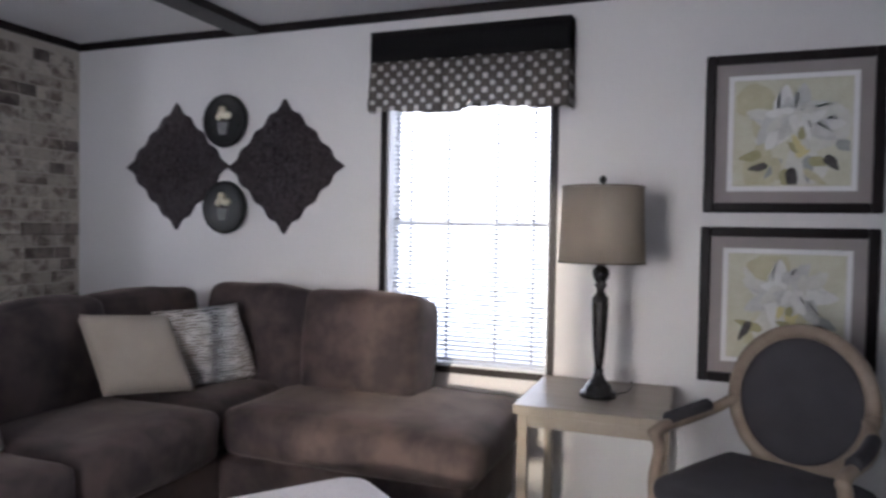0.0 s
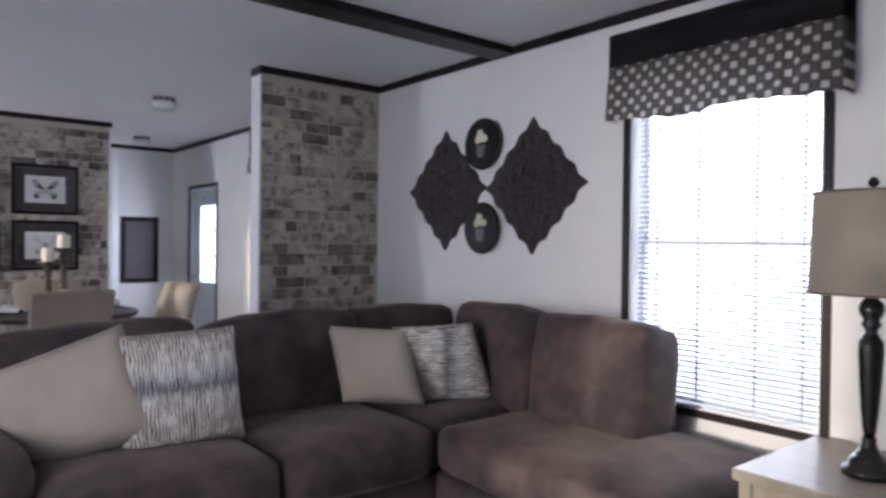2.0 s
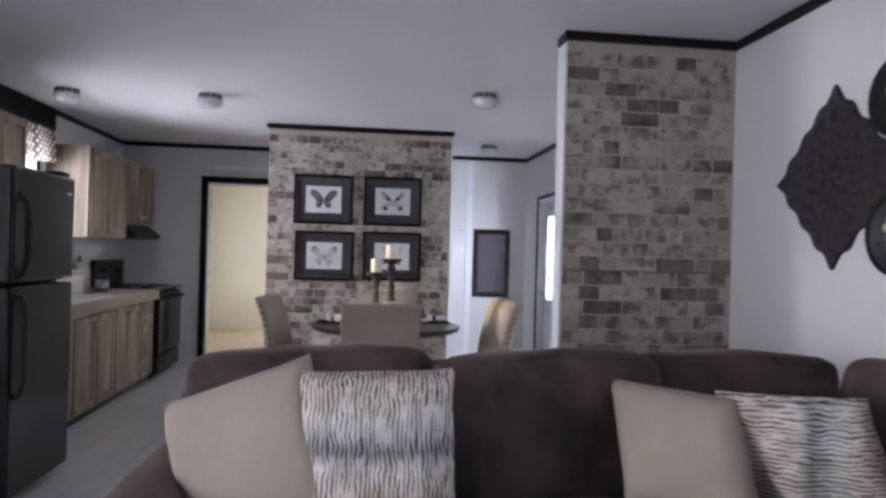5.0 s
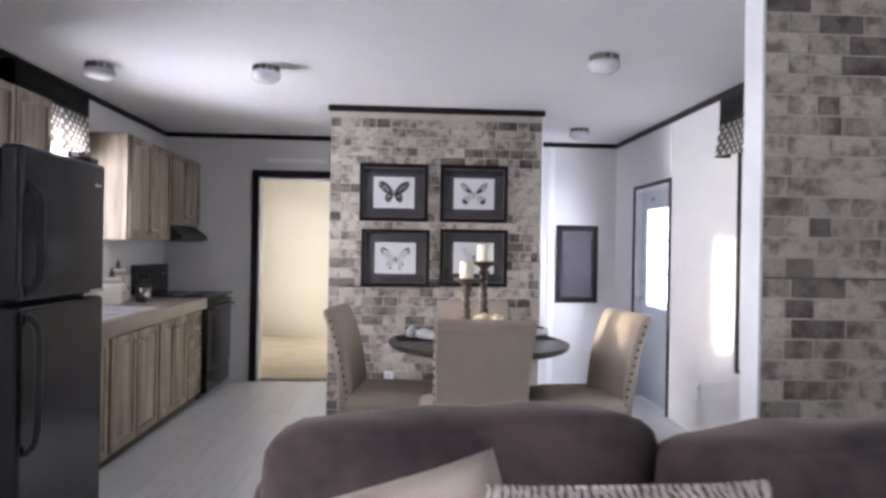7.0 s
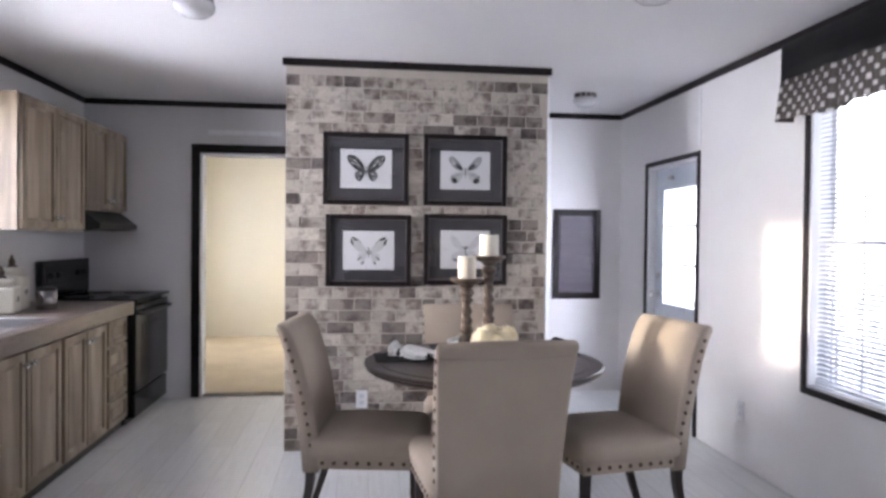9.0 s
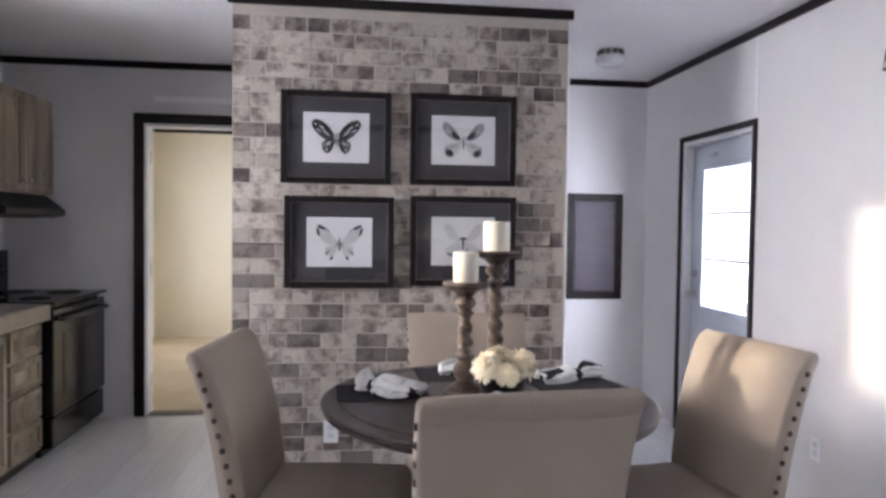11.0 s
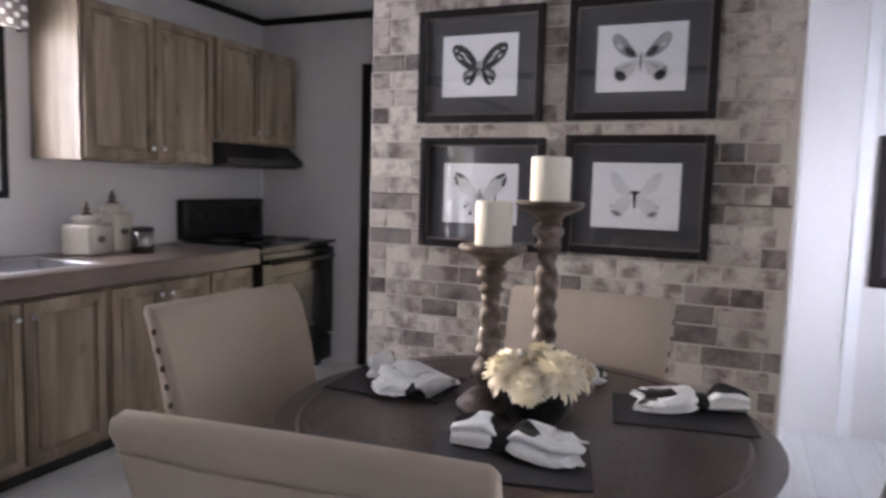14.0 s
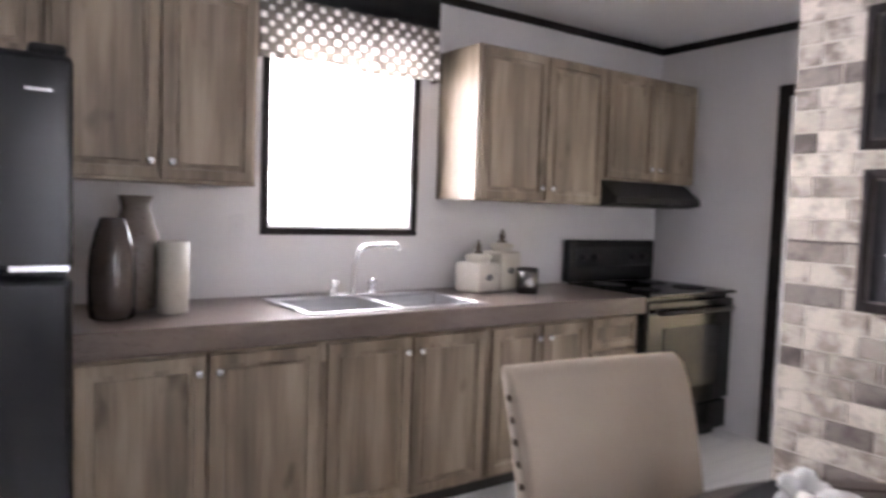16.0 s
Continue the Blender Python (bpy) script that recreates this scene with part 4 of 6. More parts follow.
def ribbed_material():
    """Dark and tan cloth under pale corded ribs, in bands."""
    m, nodes, links, bsdf = nodes_of("ribbed_pillow_cloth")
    tex = nodes.new("ShaderNodeTexCoord")
    sep = nodes.new("ShaderNodeSeparateXYZ")
    links.new(tex.outputs["Object"], sep.inputs[0])
    bend = noise_node(nodes, links, tex.outputs["Object"], 14, 2)
    x = math_node(nodes, links, "MULTIPLY_ADD", bend, 0.035, sep.outputs["X"])
    wave = math_node(nodes, links, "SINE", math_node(nodes, links, "MULTIPLY", x, 2 * math.pi / 0.0128))
    stretched = coords(nodes, links, (60, 60, 14))
    torn = noise_node(nodes, links, stretched, 1.0, 3)
    cord = math_node(nodes, links, "GREATER_THAN", math_node(nodes, links, "MULTIPLY_ADD", torn, 5.2, wave), 2.15)
    z = math_node(nodes, links, "MULTIPLY_ADD", sep.outputs["Z"], 2.2, 0.5)
    band = ramp_node(nodes, links, z, ((0.0, (0.1, 0.08, 0.07)), (0.28, (0.17, 0.135, 0.105)), (0.42, (0.2, 0.19, 0.18)), (0.48, (0.045, 0.046, 0.05)), (0.58, (0.06, 0.063, 0.068)), (0.64, (0.26, 0.27, 0.275)), (0.76, (0.16, 0.125, 0.095)), (1.0, (0.075, 0.06, 0.055))))
    pale = ramp_node(nodes, links, z, ((0.0, (0.62, 0.57, 0.52)), (0.42, (0.7, 0.69, 0.67)), (0.5, (0.3, 0.305, 0.315)), (0.6, (0.6, 0.61, 0.615)), (0.72, (0.72, 0.71, 0.69)), (1.0, (0.6, 0.54, 0.5))))
    tint = ramp_node(nodes, links, noise_node(nodes, links, tex.outputs["Object"], 20, 3), ((0.35, (0.72, 0.68, 0.64)), (0.6, (1.0, 1.0, 1.0))))
    links.new(mix_node(nodes, links, cord, band, mix_node(nodes, links, 1.0, pale, tint, "MULTIPLY")), bsdf.inputs["Base Color"])
    bsdf.inputs["Roughness"].default_value = 0.9
    bump_node(nodes, links, cord, bsdf, 0.7, 0.004)
    return m


RIBBED = ribbed_material()
DARK_WOOD = surface("dark_stained_wood", (0.014, 0.009, 0.008), (0.04, 0.027, 0.022), 3, 60, 0.35, stretch=(1, 1, 5))

sofa = thing("sectional_sofa", "brown plush sectional sofa with chaise beneath the window", "sofa")
part("base", box(-2.2, -1.22, 1.92, 4.36, 0.06, 0.34, bevel=0.03, segments=3), PLUSH, sofa, smooth=True)
part("chaise_base", box(-1.22, -0.10, 3.57, 4.36, 0.06, 0.34, bevel=0.03, segments=3), PLUSH, sofa, smooth=True)
for fx, fy in ((-2.1, 2.02), (-1.32, 2.02), (-2.1, 4.26), (-0.2, 3.67), (-0.2, 4.26)):
    part("foot", box(fx - 0.035, fx + 0.035, fy - 0.035, fy + 0.035, 0, 0.07, bevel=0.006), DARK_WOOD, sofa)


def soft(name, x0, x1, y0, y1, z0, z1, tilt=(0, 0, 0), round_by=0.07, puff=0.03, seed=0.0, wobble=0.008):
    ob = part(name, cushion(x1 - x0, y1 - y0, z1 - z0, round_by, puff, 10, wobble, seed), PLUSH, sofa, smooth=True)
    ob.matrix_basis = pose((x0 + x1) / 2, (y0 + y1) / 2, (z0 + z1) / 2, *tilt)
    return ob


soft("seat_cushion", -1.95, -1.15, 2.09, 2.825, 0.33, 0.555, seed=1, round_by=0.05, puff=0.018)
soft("seat_cushion", -1.95, -1.15, 2.83, 3.53, 0.33, 0.555, seed=2, round_by=0.05, puff=0.018)
soft("seat_cushion", -1.95, -1.20, 3.54, 4.30, 0.33, 0.55, seed=3, puff=0.02)
soft("chaise_cushion", -1.21, -0.05, 3.55, 4.36, 0.33, 0.545, seed=4, puff=0.018)
soft("back_frame", -2.24, -2.02, 1.95, 4.37, 0.25, 0.86, round_by=0.08, puff=0.01, seed=5)
soft("back_frame", -1.98, -0.52, 4.20, 4.40, 0.25, 0.84, round_by=0.08, puff=0.01, seed=6)
soft("back_cushion", -2.26, -1.95, 1.99, 2.80, 0.48, 0.957, (2.5, -9, 0), 0.06, 0.025, 7, 0.02)
soft("back_cushion", -2.06, -1.76, 2.81, 3.54, 0.49, 0.98, (3, -9, 0), 0.06, 0.025, 8, 0.02)
soft("back_cushion", -2.16, -1.84, 3.53, 4.24, 0.50, 0.972, (-1, -8, 0), 0.06, 0.02, 9, 0.016)
soft("back_cushion", -1.70, -1.10, 4.06, 4.34, 0.50, 1.0, (-9, 2, 0), 0.05, 0.02, 10, 0.018)
soft("back_cushion", -1.11, -0.50, 4.05, 4.33, 0.50, 0.995, (-8, 0, -2), 0.045, 0.018, 11, 0.018)
arm = soft("arm", -2.2, -1.35, 1.84, 2.09, 0.08, 0.655, round_by=0.11, puff=0.015, seed=12)


def slump(bm, lean, pinch, slip):
    """Push a pillow out of square: lean shifts its top sideways, slip its side upward, pinch draws in one lower corner."""
    for v in bm.verts:
        x, z = v.co.x, v.co.z
        v.co.x += lean * z
        v.co.z += slip * x
        if x < 0 and z < 0:
            v.co.x += pinch * x * z
    return bm


def throw_pillow(m, material, label, seed, wide=0.46, high=0.46, thick=0.17, lean=0.0, pinch=0.0, slip=0.0):
    t = thing("throw_pillow", label, "pillow", m, "sofa pillows")
    part("cover", slump(pillow(wide, high, thick, seed), lean, pinch, slip), material, t, smooth=True)
    part("piping", slump(tube([(math.copysign(min(1, abs(1.25 * math.cos(a))), math.cos(a)) * wide * 0.478, 0, math.copysign(min(1, abs(1.25 * math.sin(a))), math.sin(a)) * high * 0.478) for a in (2 * math.pi * k / 32 for k in range(33))], 0.004, 6), lean, pinch, slip), material, t, smooth=True)


throw_pillow(pose(-1.685, 2.245, 0.725, -16, -21, 70), LINEN, "plain beige throw pillow leaning on the sofa arm", 1, 0.52, 0.45, 0.2, -0.08, 1.6)
throw_pillow(pose(-1.585, 2.60, 0.755, -14, -2, 86), RIBBED, "ribbed black, white and tan throw pillow on the sofa", 2, 0.46, 0.46, 0.17)
throw_pillow(pose(-1.60, 3.515, 0.752, -22, 4, 58), LINEN, "plain beige throw pillow in the sofa corner", 3, 0.39, 0.36, 0.17, -0.3)
throw_pillow(pose(-1.49, 3.85, 0.742, -16, 87, 42), RIBBED, "ribbed black, white and tan pillow in the sofa corner", 4, 0.39, 0.4, 0.16, slip=0.28)

# end table and lamp
CHAMPAGNE = surface("champagne_wood", (0.24, 0.2, 0.155), (0.36, 0.31, 0.25), 3, 50, 0.35, stretch=(1, 8, 1), bump=0.08)
table = thing("end_table", "square champagne-finished end table on slim legs", "side table", pose(0.325, 4.075, 0) @ Matrix.Diagonal((1, 1, 1.03, 1)))
part("top", box(-0.295, 0.295, -0.295, 0.31, 0.585, 0.62, bevel=0.004), CHAMPAGNE, table)
part("apron", wall_boxes("x", -0.272, -0.25, -0.265, 0.265, 0.535, 0.5848, []), CHAMPAGNE, table)
part("apron", wall_boxes("x", 0.25, 0.272, -0.265, 0.265, 0.535, 0.5848, []), CHAMPAGNE, table)
for sx in (-1, 1):
    part("apron", box(sx * 0.272, sx * 0.25, -0.249, 0.249, 0.535, 0.5848), CHAMPAGNE, table)
    for sy in (-1, 1):
        part("leg", box(sx * 0.258 - 0.02, sx * 0.258 + 0.02, sy * 0.262 - 0.02, sy * 0.262 + 0.02, 0, 0.5845, bevel=0.003), CHAMPAGNE, table)

SHADE = surface("taupe_lampshade", (0.54, 0.47, 0.38), (0.63, 0.56, 0.46), 2, 260, 0.85, stretch=(1, 1, 0.2), bump=0.2, depth=0.001)
SHADE_EDGE = surface("brown_shade_edge", (0.1, 0.08, 0.065), (0.16, 0.13, 0.1), 4)
LAMP_BLACK = surface("black_turned_lamp", (0.008, 0.007, 0.007), (0.02, 0.017, 0.016), 5, 60, 0.25, bump=0.05, coat=0.3)
lamp = thing("table_lamp", "turned black table lamp with taupe drum shade, unlit", "lamp", pose(0.325, 4.055, 0.6387) @ Matrix.Diagonal((0.965, 0.965, 0.99, 1)))
part("base", lathe([(0.078, 0), (0.08, 0.012), (0.074, 0.024), (0.06, 0.03), (0.058, 0.045), (0.046, 0.058), (0.03, 0.075), (0.02, 0.10), (0.022, 0.115), (0.016, 0.122)], 32), LAMP_BLACK, lamp, smooth=True)
part("stem", lathe([(0.016, 0.122), (0.02, 0.14), (0.026, 0.20), (0.033, 0.30), (0.037, 0.38), (0.036, 0.415), (0.026, 0.43), (0.017, 0.445), (0.02, 0.455), (0.03, 0.47), (0.022, 0.482), (0.032, 0.498), (0.038, 0.515), (0.034, 0.535), (0.02, 0.548), (0.012, 0.56), (0.01, 0.60)], 32), LAMP_BLACK, lamp, smooth=True)
bm = bmesh.new()
rows = [[bm.verts.new((r * math.cos(a), r * math.sin(a), z)) for a in (2 * math.pi * k / 56 for k in range(56))] for r, z in ((0.182, 0.562), (0.176, 0.72), (0.170, 0.882))]
for p, q in zip(rows, rows[1:]):
    for k in range(56):
        bm.faces.new((p[k], p[(k + 1) % 56], q[(k + 1) % 56], q[k]))
bmesh.ops.solidify(bm, geom=bm.faces[:], thickness=0.003)
part("shade", bm, SHADE, lamp, "taupe fabric drum shade", smooth=True)
for r, z in ((0.1835, 0.566), (0.1715, 0.878)):
    part("shade_trim", tube([(r * math.cos(a), r * math.sin(a), z) for a in (2 * math.pi * k / 40 for k in range(41))], 0.0035, 6), SHADE_EDGE, lamp, smooth=True)
part("harp", tube([(0, 0, 0.59), (0, 0, 0.89)], 0.004, 8), LAMP_BLACK, lamp)
bm = bmesh.new()
for k in range(3):
    a = 2 * math.pi * k / 3
    tube([(0, 0, 0.872), (0.168 * math.cos(a), 0.168 * math.sin(a), 0.872)], 0.002, 6, bm)
part("spider", bm, STEEL, lamp)
part("finial", lathe([(0.006, 0.888), (0.006, 0.895), (0.015, 0.902), (0.017, 0.912), (0.010, 0.924), (0.002, 0.928)], 20), LAMP_BLACK, lamp, smooth=True)
part("cord", tube(spline([(0.06, 0.03, 0.008), (0.11, 0.12, 0.005), (0.12, 0.25, 0.006), (0.10, 0.352, -0.01), (0.0, 0.36, -0.2)]), 0.003, 6), LAMP_BLACK, lamp)

# oval-back armchair
LIMED = surface("limed_oak_frame", (0.2, 0.15, 0.11), (0.36, 0.29, 0.225), 5, 70, 0.6, stretch=(3, 3, 3), bump=0.2)
CHARCOAL = surface("charcoal_cloth", (0.04, 0.037, 0.042), (0.07, 0.066, 0.073), 6, 240, 0.9, bump=0.35, depth=0.002)
armchair = thing("oval_back_armchair", "limed oak armchair with round charcoal upholstered back", "armchair", pose(0.925, 3.665, 0, 0, 0, -30))
# local: the sitter looks along -y
part("seat", cushion(0.54, 0.52, 0.10, 0.05, 0.025, 9, 0.003, 3), CHARCOAL, armchair, "charcoal seat", smooth=True).matrix_basis = pose(0, 0, 0.45)
part("seat_frame", lathe([(0.27, 0.36), (0.278, 0.37), (0.278, 0.405), (0.265, 0.41)], 4, None, None), LIMED, armchair).matrix_basis = pose(0, 0, 0, 0, 0, 45) @ Matrix.Diagonal((1.35, 1.35, 1, 1))
ring = [(0.235 * math.cos(a), 0.255 + 0.035 * math.sin(a), 0.735 + 0.245 * math.sin(a)) for a in (2 * math.pi * k / 48 for k in range(49))]
part("back_frame", tube(ring, 0.026, 10), LIMED, armchair, smooth=True)
back = bmesh.new()
bmesh.ops.create_uvsphere(back, u_segments=36, v_segments=14, radius=1.0, matrix=Matrix.Translation((0, 0.255, 0.735)) @ Matrix.Rotation(radians(-8), 4, "X") @ Matrix.Diagonal((0.215, 0.04, 0.225, 1)))
part("back_pad", back, CHARCOAL, armchair, "charcoal back pad", smooth=True)
for s in (-1, 1):
    part("back_support", tube(spline([(s * 0.13, 0.225, 0.53), (s * 0.15, 0.235, 0.46), (s * 0.2, 0.24, 0.38)]), 0.022, 8), LIMED, armchair, smooth=True)
    part("back_leg", tube(spline([(s * 0.21, 0.24, 0.42), (s * 0.215, 0.25, 0.25), (s * 0.22, 0.31, 0.0)]), 0.024, 8, None, lambda k: 1.1 - 0.4 * k), LIMED, armchair, smooth=True)
    part("front_leg", lathe([(0.014, 0), (0.018, 0.04), (0.024, 0.22), (0.027, 0.33), (0.022, 0.35), (0.03, 0.365), (0.03, 0.41)], 16), LIMED, armchair, smooth=True).matrix_basis = pose(s * 0.25, -0.235, 0)
    part("arm", tube(spline([(s * 0.222, 0.25, 0.71), (s * 0.27, 0.16, 0.665), (s * 0.295, 0.0, 0.645), (s * 0.30, -0.13, 0.64), (s * 0.305, -0.19, 0.62)]), 0.021, 10), LIMED, armchair, smooth=True)
    part("arm_post", tube(spline([(s * 0.305, -0.18, 0.635), (s * 0.30, -0.15, 0.56), (s * 0.285, -0.20, 0.48), (s * 0.27, -0.22, 0.40)]), 0.022, 10), LIMED, armchair, smooth=True)
    part("arm_pad", tube(spline([(s * 0.278, 0.13, 0.682), (s * 0.296, 0.0, 0.668), (s * 0.301, -0.1, 0.662)]), 0.024, 10), CHARCOAL, armchair, "charcoal arm pad", smooth=True)

# white coffee table
WHITE_LACQUER = surface("white_lacquer", (0.74, 0.73, 0.77), (0.8, 0.79, 0.83), 2, 60, 0.3, bump=0.02)
coffee = thing("coffee_table", "white lacquered coffee table with rounded corners before the sofa", "coffee table", pose(-0.425, 2.755, 0, 0, 0, 52))


def rounded_plate(w, d, r, z0, z1):
    bm = bmesh.new()
    ring = []
    for cx, cy, a0 in ((w - r, d - r, 0), (-w + r, d - r, 90), (-w + r, -d + r, 180), (w - r, -d + r, 270)):
        ring += [(cx + r * math.cos(radians(a0 + q)), cy + r * math.sin(radians(a0 + q))) for q in range(0, 91, 10)]
    low, up = [bm.verts.new((x, y, z0)) for x, y in ring], [bm.verts.new((x, y, z1)) for x, y in ring]
    bm.faces.new(low[::-1])
    bm.faces.new(up)
    for k in range(len(ring)):
        bm.faces.new((low[k], low[(k + 1) % len(ring)], up[(k + 1) % len(ring)], up[k]))
    return bm


part("top", rounded_plate(0.46, 0.34, 0.09, 0.41, 0.45), WHITE_LACQUER, coffee)
for sx in (-1, 1):
    for sy in (-1, 1):
        part("leg", lathe([(0.018, 0), (0.026, 0.41)], 16), WHITE_LACQUER, coffee).matrix_basis = pose(sx * 0.36, sy * 0.24, 0)


# ---- dining ----
def dining_chair():
    """An upholstered side chair that looks along +y, with rolled back, nailheads and dark legs."""
    t = thing("dining_chair", "beige upholstered dining chair with nailhead trim and dark legs", "chair", pose(0, 0, 0), "chairs round the table")
    w = 0.255
    side = [(-0.22, 0.335), (-0.235, 0.52), (-0.255, 0.66), (-0.285, 0.82), (-0.318, 0.925), (-0.332, 0.952), (-0.328, 0.968), (-0.308, 0.972), (-0.282, 0.955), (-0.255, 0.91), (-0.215, 0.80), (-0.18, 0.66), (-0.16, 0.52), (-0.15, 0.335)]
    bm = bmesh.new()
    rows = []
    for u, grow in ((-1.0, -0.012), (-0.965, 0.0), (-0.6, 0.003), (0, 0.005), (0.6, 0.003), (0.965, 0.0), (1.0, -0.012)):
        row = []
        for n, (y, z) in enumerate(side):
            narrow = 1 - 0.17 * (0.97 - z)
            cy = -0.245 + (z - 0.68) * -0.2
            k = 1 + grow * 3
            row.append(bm.verts.new((u * w * narrow, cy + (y - cy) * k, z + grow * 0.5)))
        rows.append(row)
    for a, b in zip(rows, rows[1:]):
        for n in range(len(side)):
            m = (n + 1) % len(side)
            bm.faces.new((a[n], a[m], b[m], b[n]))
    bm.faces.new(rows[0][::-1])
    bm.faces.new(rows[-1])
    part("backrest", bm, LINEN_CHAIR, t, smooth=True)
    part("seat", cushion(2 * w - 0.014, 0.50, 0.11, 0.04, 0.016, 9, 0.002, 5), LINEN_CHAIR, t, smooth=True).matrix_basis = pose(0, 0.055, 0.435)
    part("seat_rail", box(-w + 0.009, w - 0.009, -0.15, 0.295, 0.35, 0.42, bevel=0.006), LINEN_CHAIR, t)
    part("welt", tube([(w * 0.975 * q, -0.3235 - 0.003 * (1 - q * q), 0.918 - 0.008 * (1 - q * q)) for q in (k / 8 - 1 for k in range(17))], 0.0028, 6), LINEN_CHAIR, t, smooth=True)
    for s in (-1, 1):
        part("leg", tube([(s * 0.205, 0.262, 0.385), (s * 0.207, 0.268, 0.0)], 0.024, 4, None, lambda k: 1.15 - 0.45 * k), DARK_WOOD, t)
        part("leg", tube(spline([(s * 0.205, -0.185, 0.385), (s * 0.207, -0.20, 0.22), (s * 0.212, -0.27, 0.0)]), 0.025, 4, None, lambda k: 1.15 - 0.4 * k), DARK_WOOD, t)
    nail = None
    places = []
    for s in (-1, 1):
        for k in range(11):
            q = k / 10
            places.append(pose(s * (w * (0.9115 + 0.077 * q) + 0.001), -0.185 - 0.105 * q ** 1.35, 0.45 + 0.455 * q, 0, s * 90, 0))
        for k in range(9):
            places.append(pose(s * (w - 0.009), -0.13 + 0.05 * k, 0.378, 0, s * 90, 0))
    for k in range(9):
        places.append(pose(-0.2 + 0.05 * k, 0.296, 0.378, -90, 0, 0))
    for m in places:
        if nail is None:
            nail = part("nailhead", lathe([(0.0095, 0), (0.0088, 0.003), (0.006, 0.0055), (0.0015, 0.0065)], 10), BRONZE, t, "bronze nailhead", smooth=True)
            nail.matrix_basis = m
        else:
            share("nailhead", nail.data, t, m)
    return t


LINEN_CHAIR = surface("beige_chair_linen", (0.325, 0.27, 0.215), (0.4, 0.34, 0.275), 4, 260, 0.9, bump=0.3, depth=0.0015)
BRONZE = surface("antique_bronze", (0.06, 0.045, 0.035), (0.14, 0.1, 0.07), 20, 90, 0.35, metal=0.8)
chair = dining_chair()
chair.matrix_basis = pose(-4.815, 2.168, 0, 0, 0, -8)
copy_thing(chair, pose(-4.695, 3.345, 0, 0, 0, 190))
copy_thing(chair, pose(-4.322, 2.655, 0, 0, 0, 96) @ Matrix.Diagonal((1.02, 1, 1.012, 1)))
copy_thing(chair, pose(-5.17, 2.755, 0, 0, 0, -92))

TABLE_WOOD = surface("dark_table_wood", (0.032, 0.022, 0.019), (0.074, 0.052, 0.043), 3, 50, 0.3, stretch=(1, 9, 1), bump=0.1, coat=0.25)
IRON = surface("wrought_iron", (0.012, 0.01, 0.01), (0.03, 0.026, 0.025), 9, 70, 0.5, metal=0.5)
TX, TY, TOP = -4.82, 2.74, 0.772
dtable = thing("dining_table", "round dark wood pedestal table with moulded edge", "dining table", pose(TX, TY, 0) @ Matrix.Diagonal((1, 1, TOP / 0.7605, 1)))
part("tabletop", lathe([(0.44, 0.705), (0.50, 0.712), (0.535, 0.722), (0.552, 0.733), (0.545, 0.741), (0.558, 0.747), (0.56, 0.755), (0.552, 0.7595), (0.505, 0.7605), (0.498, 0.757), (0.488, 0.7605), (0.3, 0.7605), (0.002, 0.7605)], 96), TABLE_WOOD, dtable, smooth=False)
part("hub", lathe([(0.03, 0.10), (0.045, 0.13), (0.03, 0.2), (0.028, 0.5), (0.045, 0.6), (0.12, 0.695), (0.14, 0.704)], 24), IRON, dtable, smooth=True)
for k in range(4):
    a = radians(45 + 90 * k)
    line = [(r * math.cos(a), r * math.sin(a), z) for r, z in ((0.27, 0.70), (0.2, 0.6), (0.09, 0.45), (0.05, 0.30), (0.12, 0.16), (0.26, 0.09), (0.36, 0.035), (0.40, 0.016))]
    part("leg", tube(spline(line), 0.014, 10), IRON, dtable, smooth=True)
    part("scroll", tube(spline([(0.40 * math.cos(a), 0.40 * math.sin(a), 0.014), (0.43 * math.cos(a), 0.43 * math.sin(a), 0.02), (0.435 * math.cos(a), 0.435 * math.sin(a), 0.045), (0.41 * math.cos(a), 0.41 * math.sin(a), 0.05)]), 0.012, 8), IRON, dtable, smooth=True)
part("ring", tube([(0.2 * math.cos(a), 0.2 * math.sin(a), 0.125) for a in (2 * math.pi * k / 40 for k in range(41))], 0.009, 8), IRON, dtable, smooth=True)

CANDLE = surface("ivory_wax", (0.72, 0.68, 0.56), (0.8, 0.77, 0.66), 4, 40, 0.5, bump=0.02)
CARVED_WOOD = surface("silvered_dark_wood", (0.018, 0.012, 0.01), (0.15, 0.11, 0.08), 34, 110, 0.4, bump=0.35, contrast=0.2)


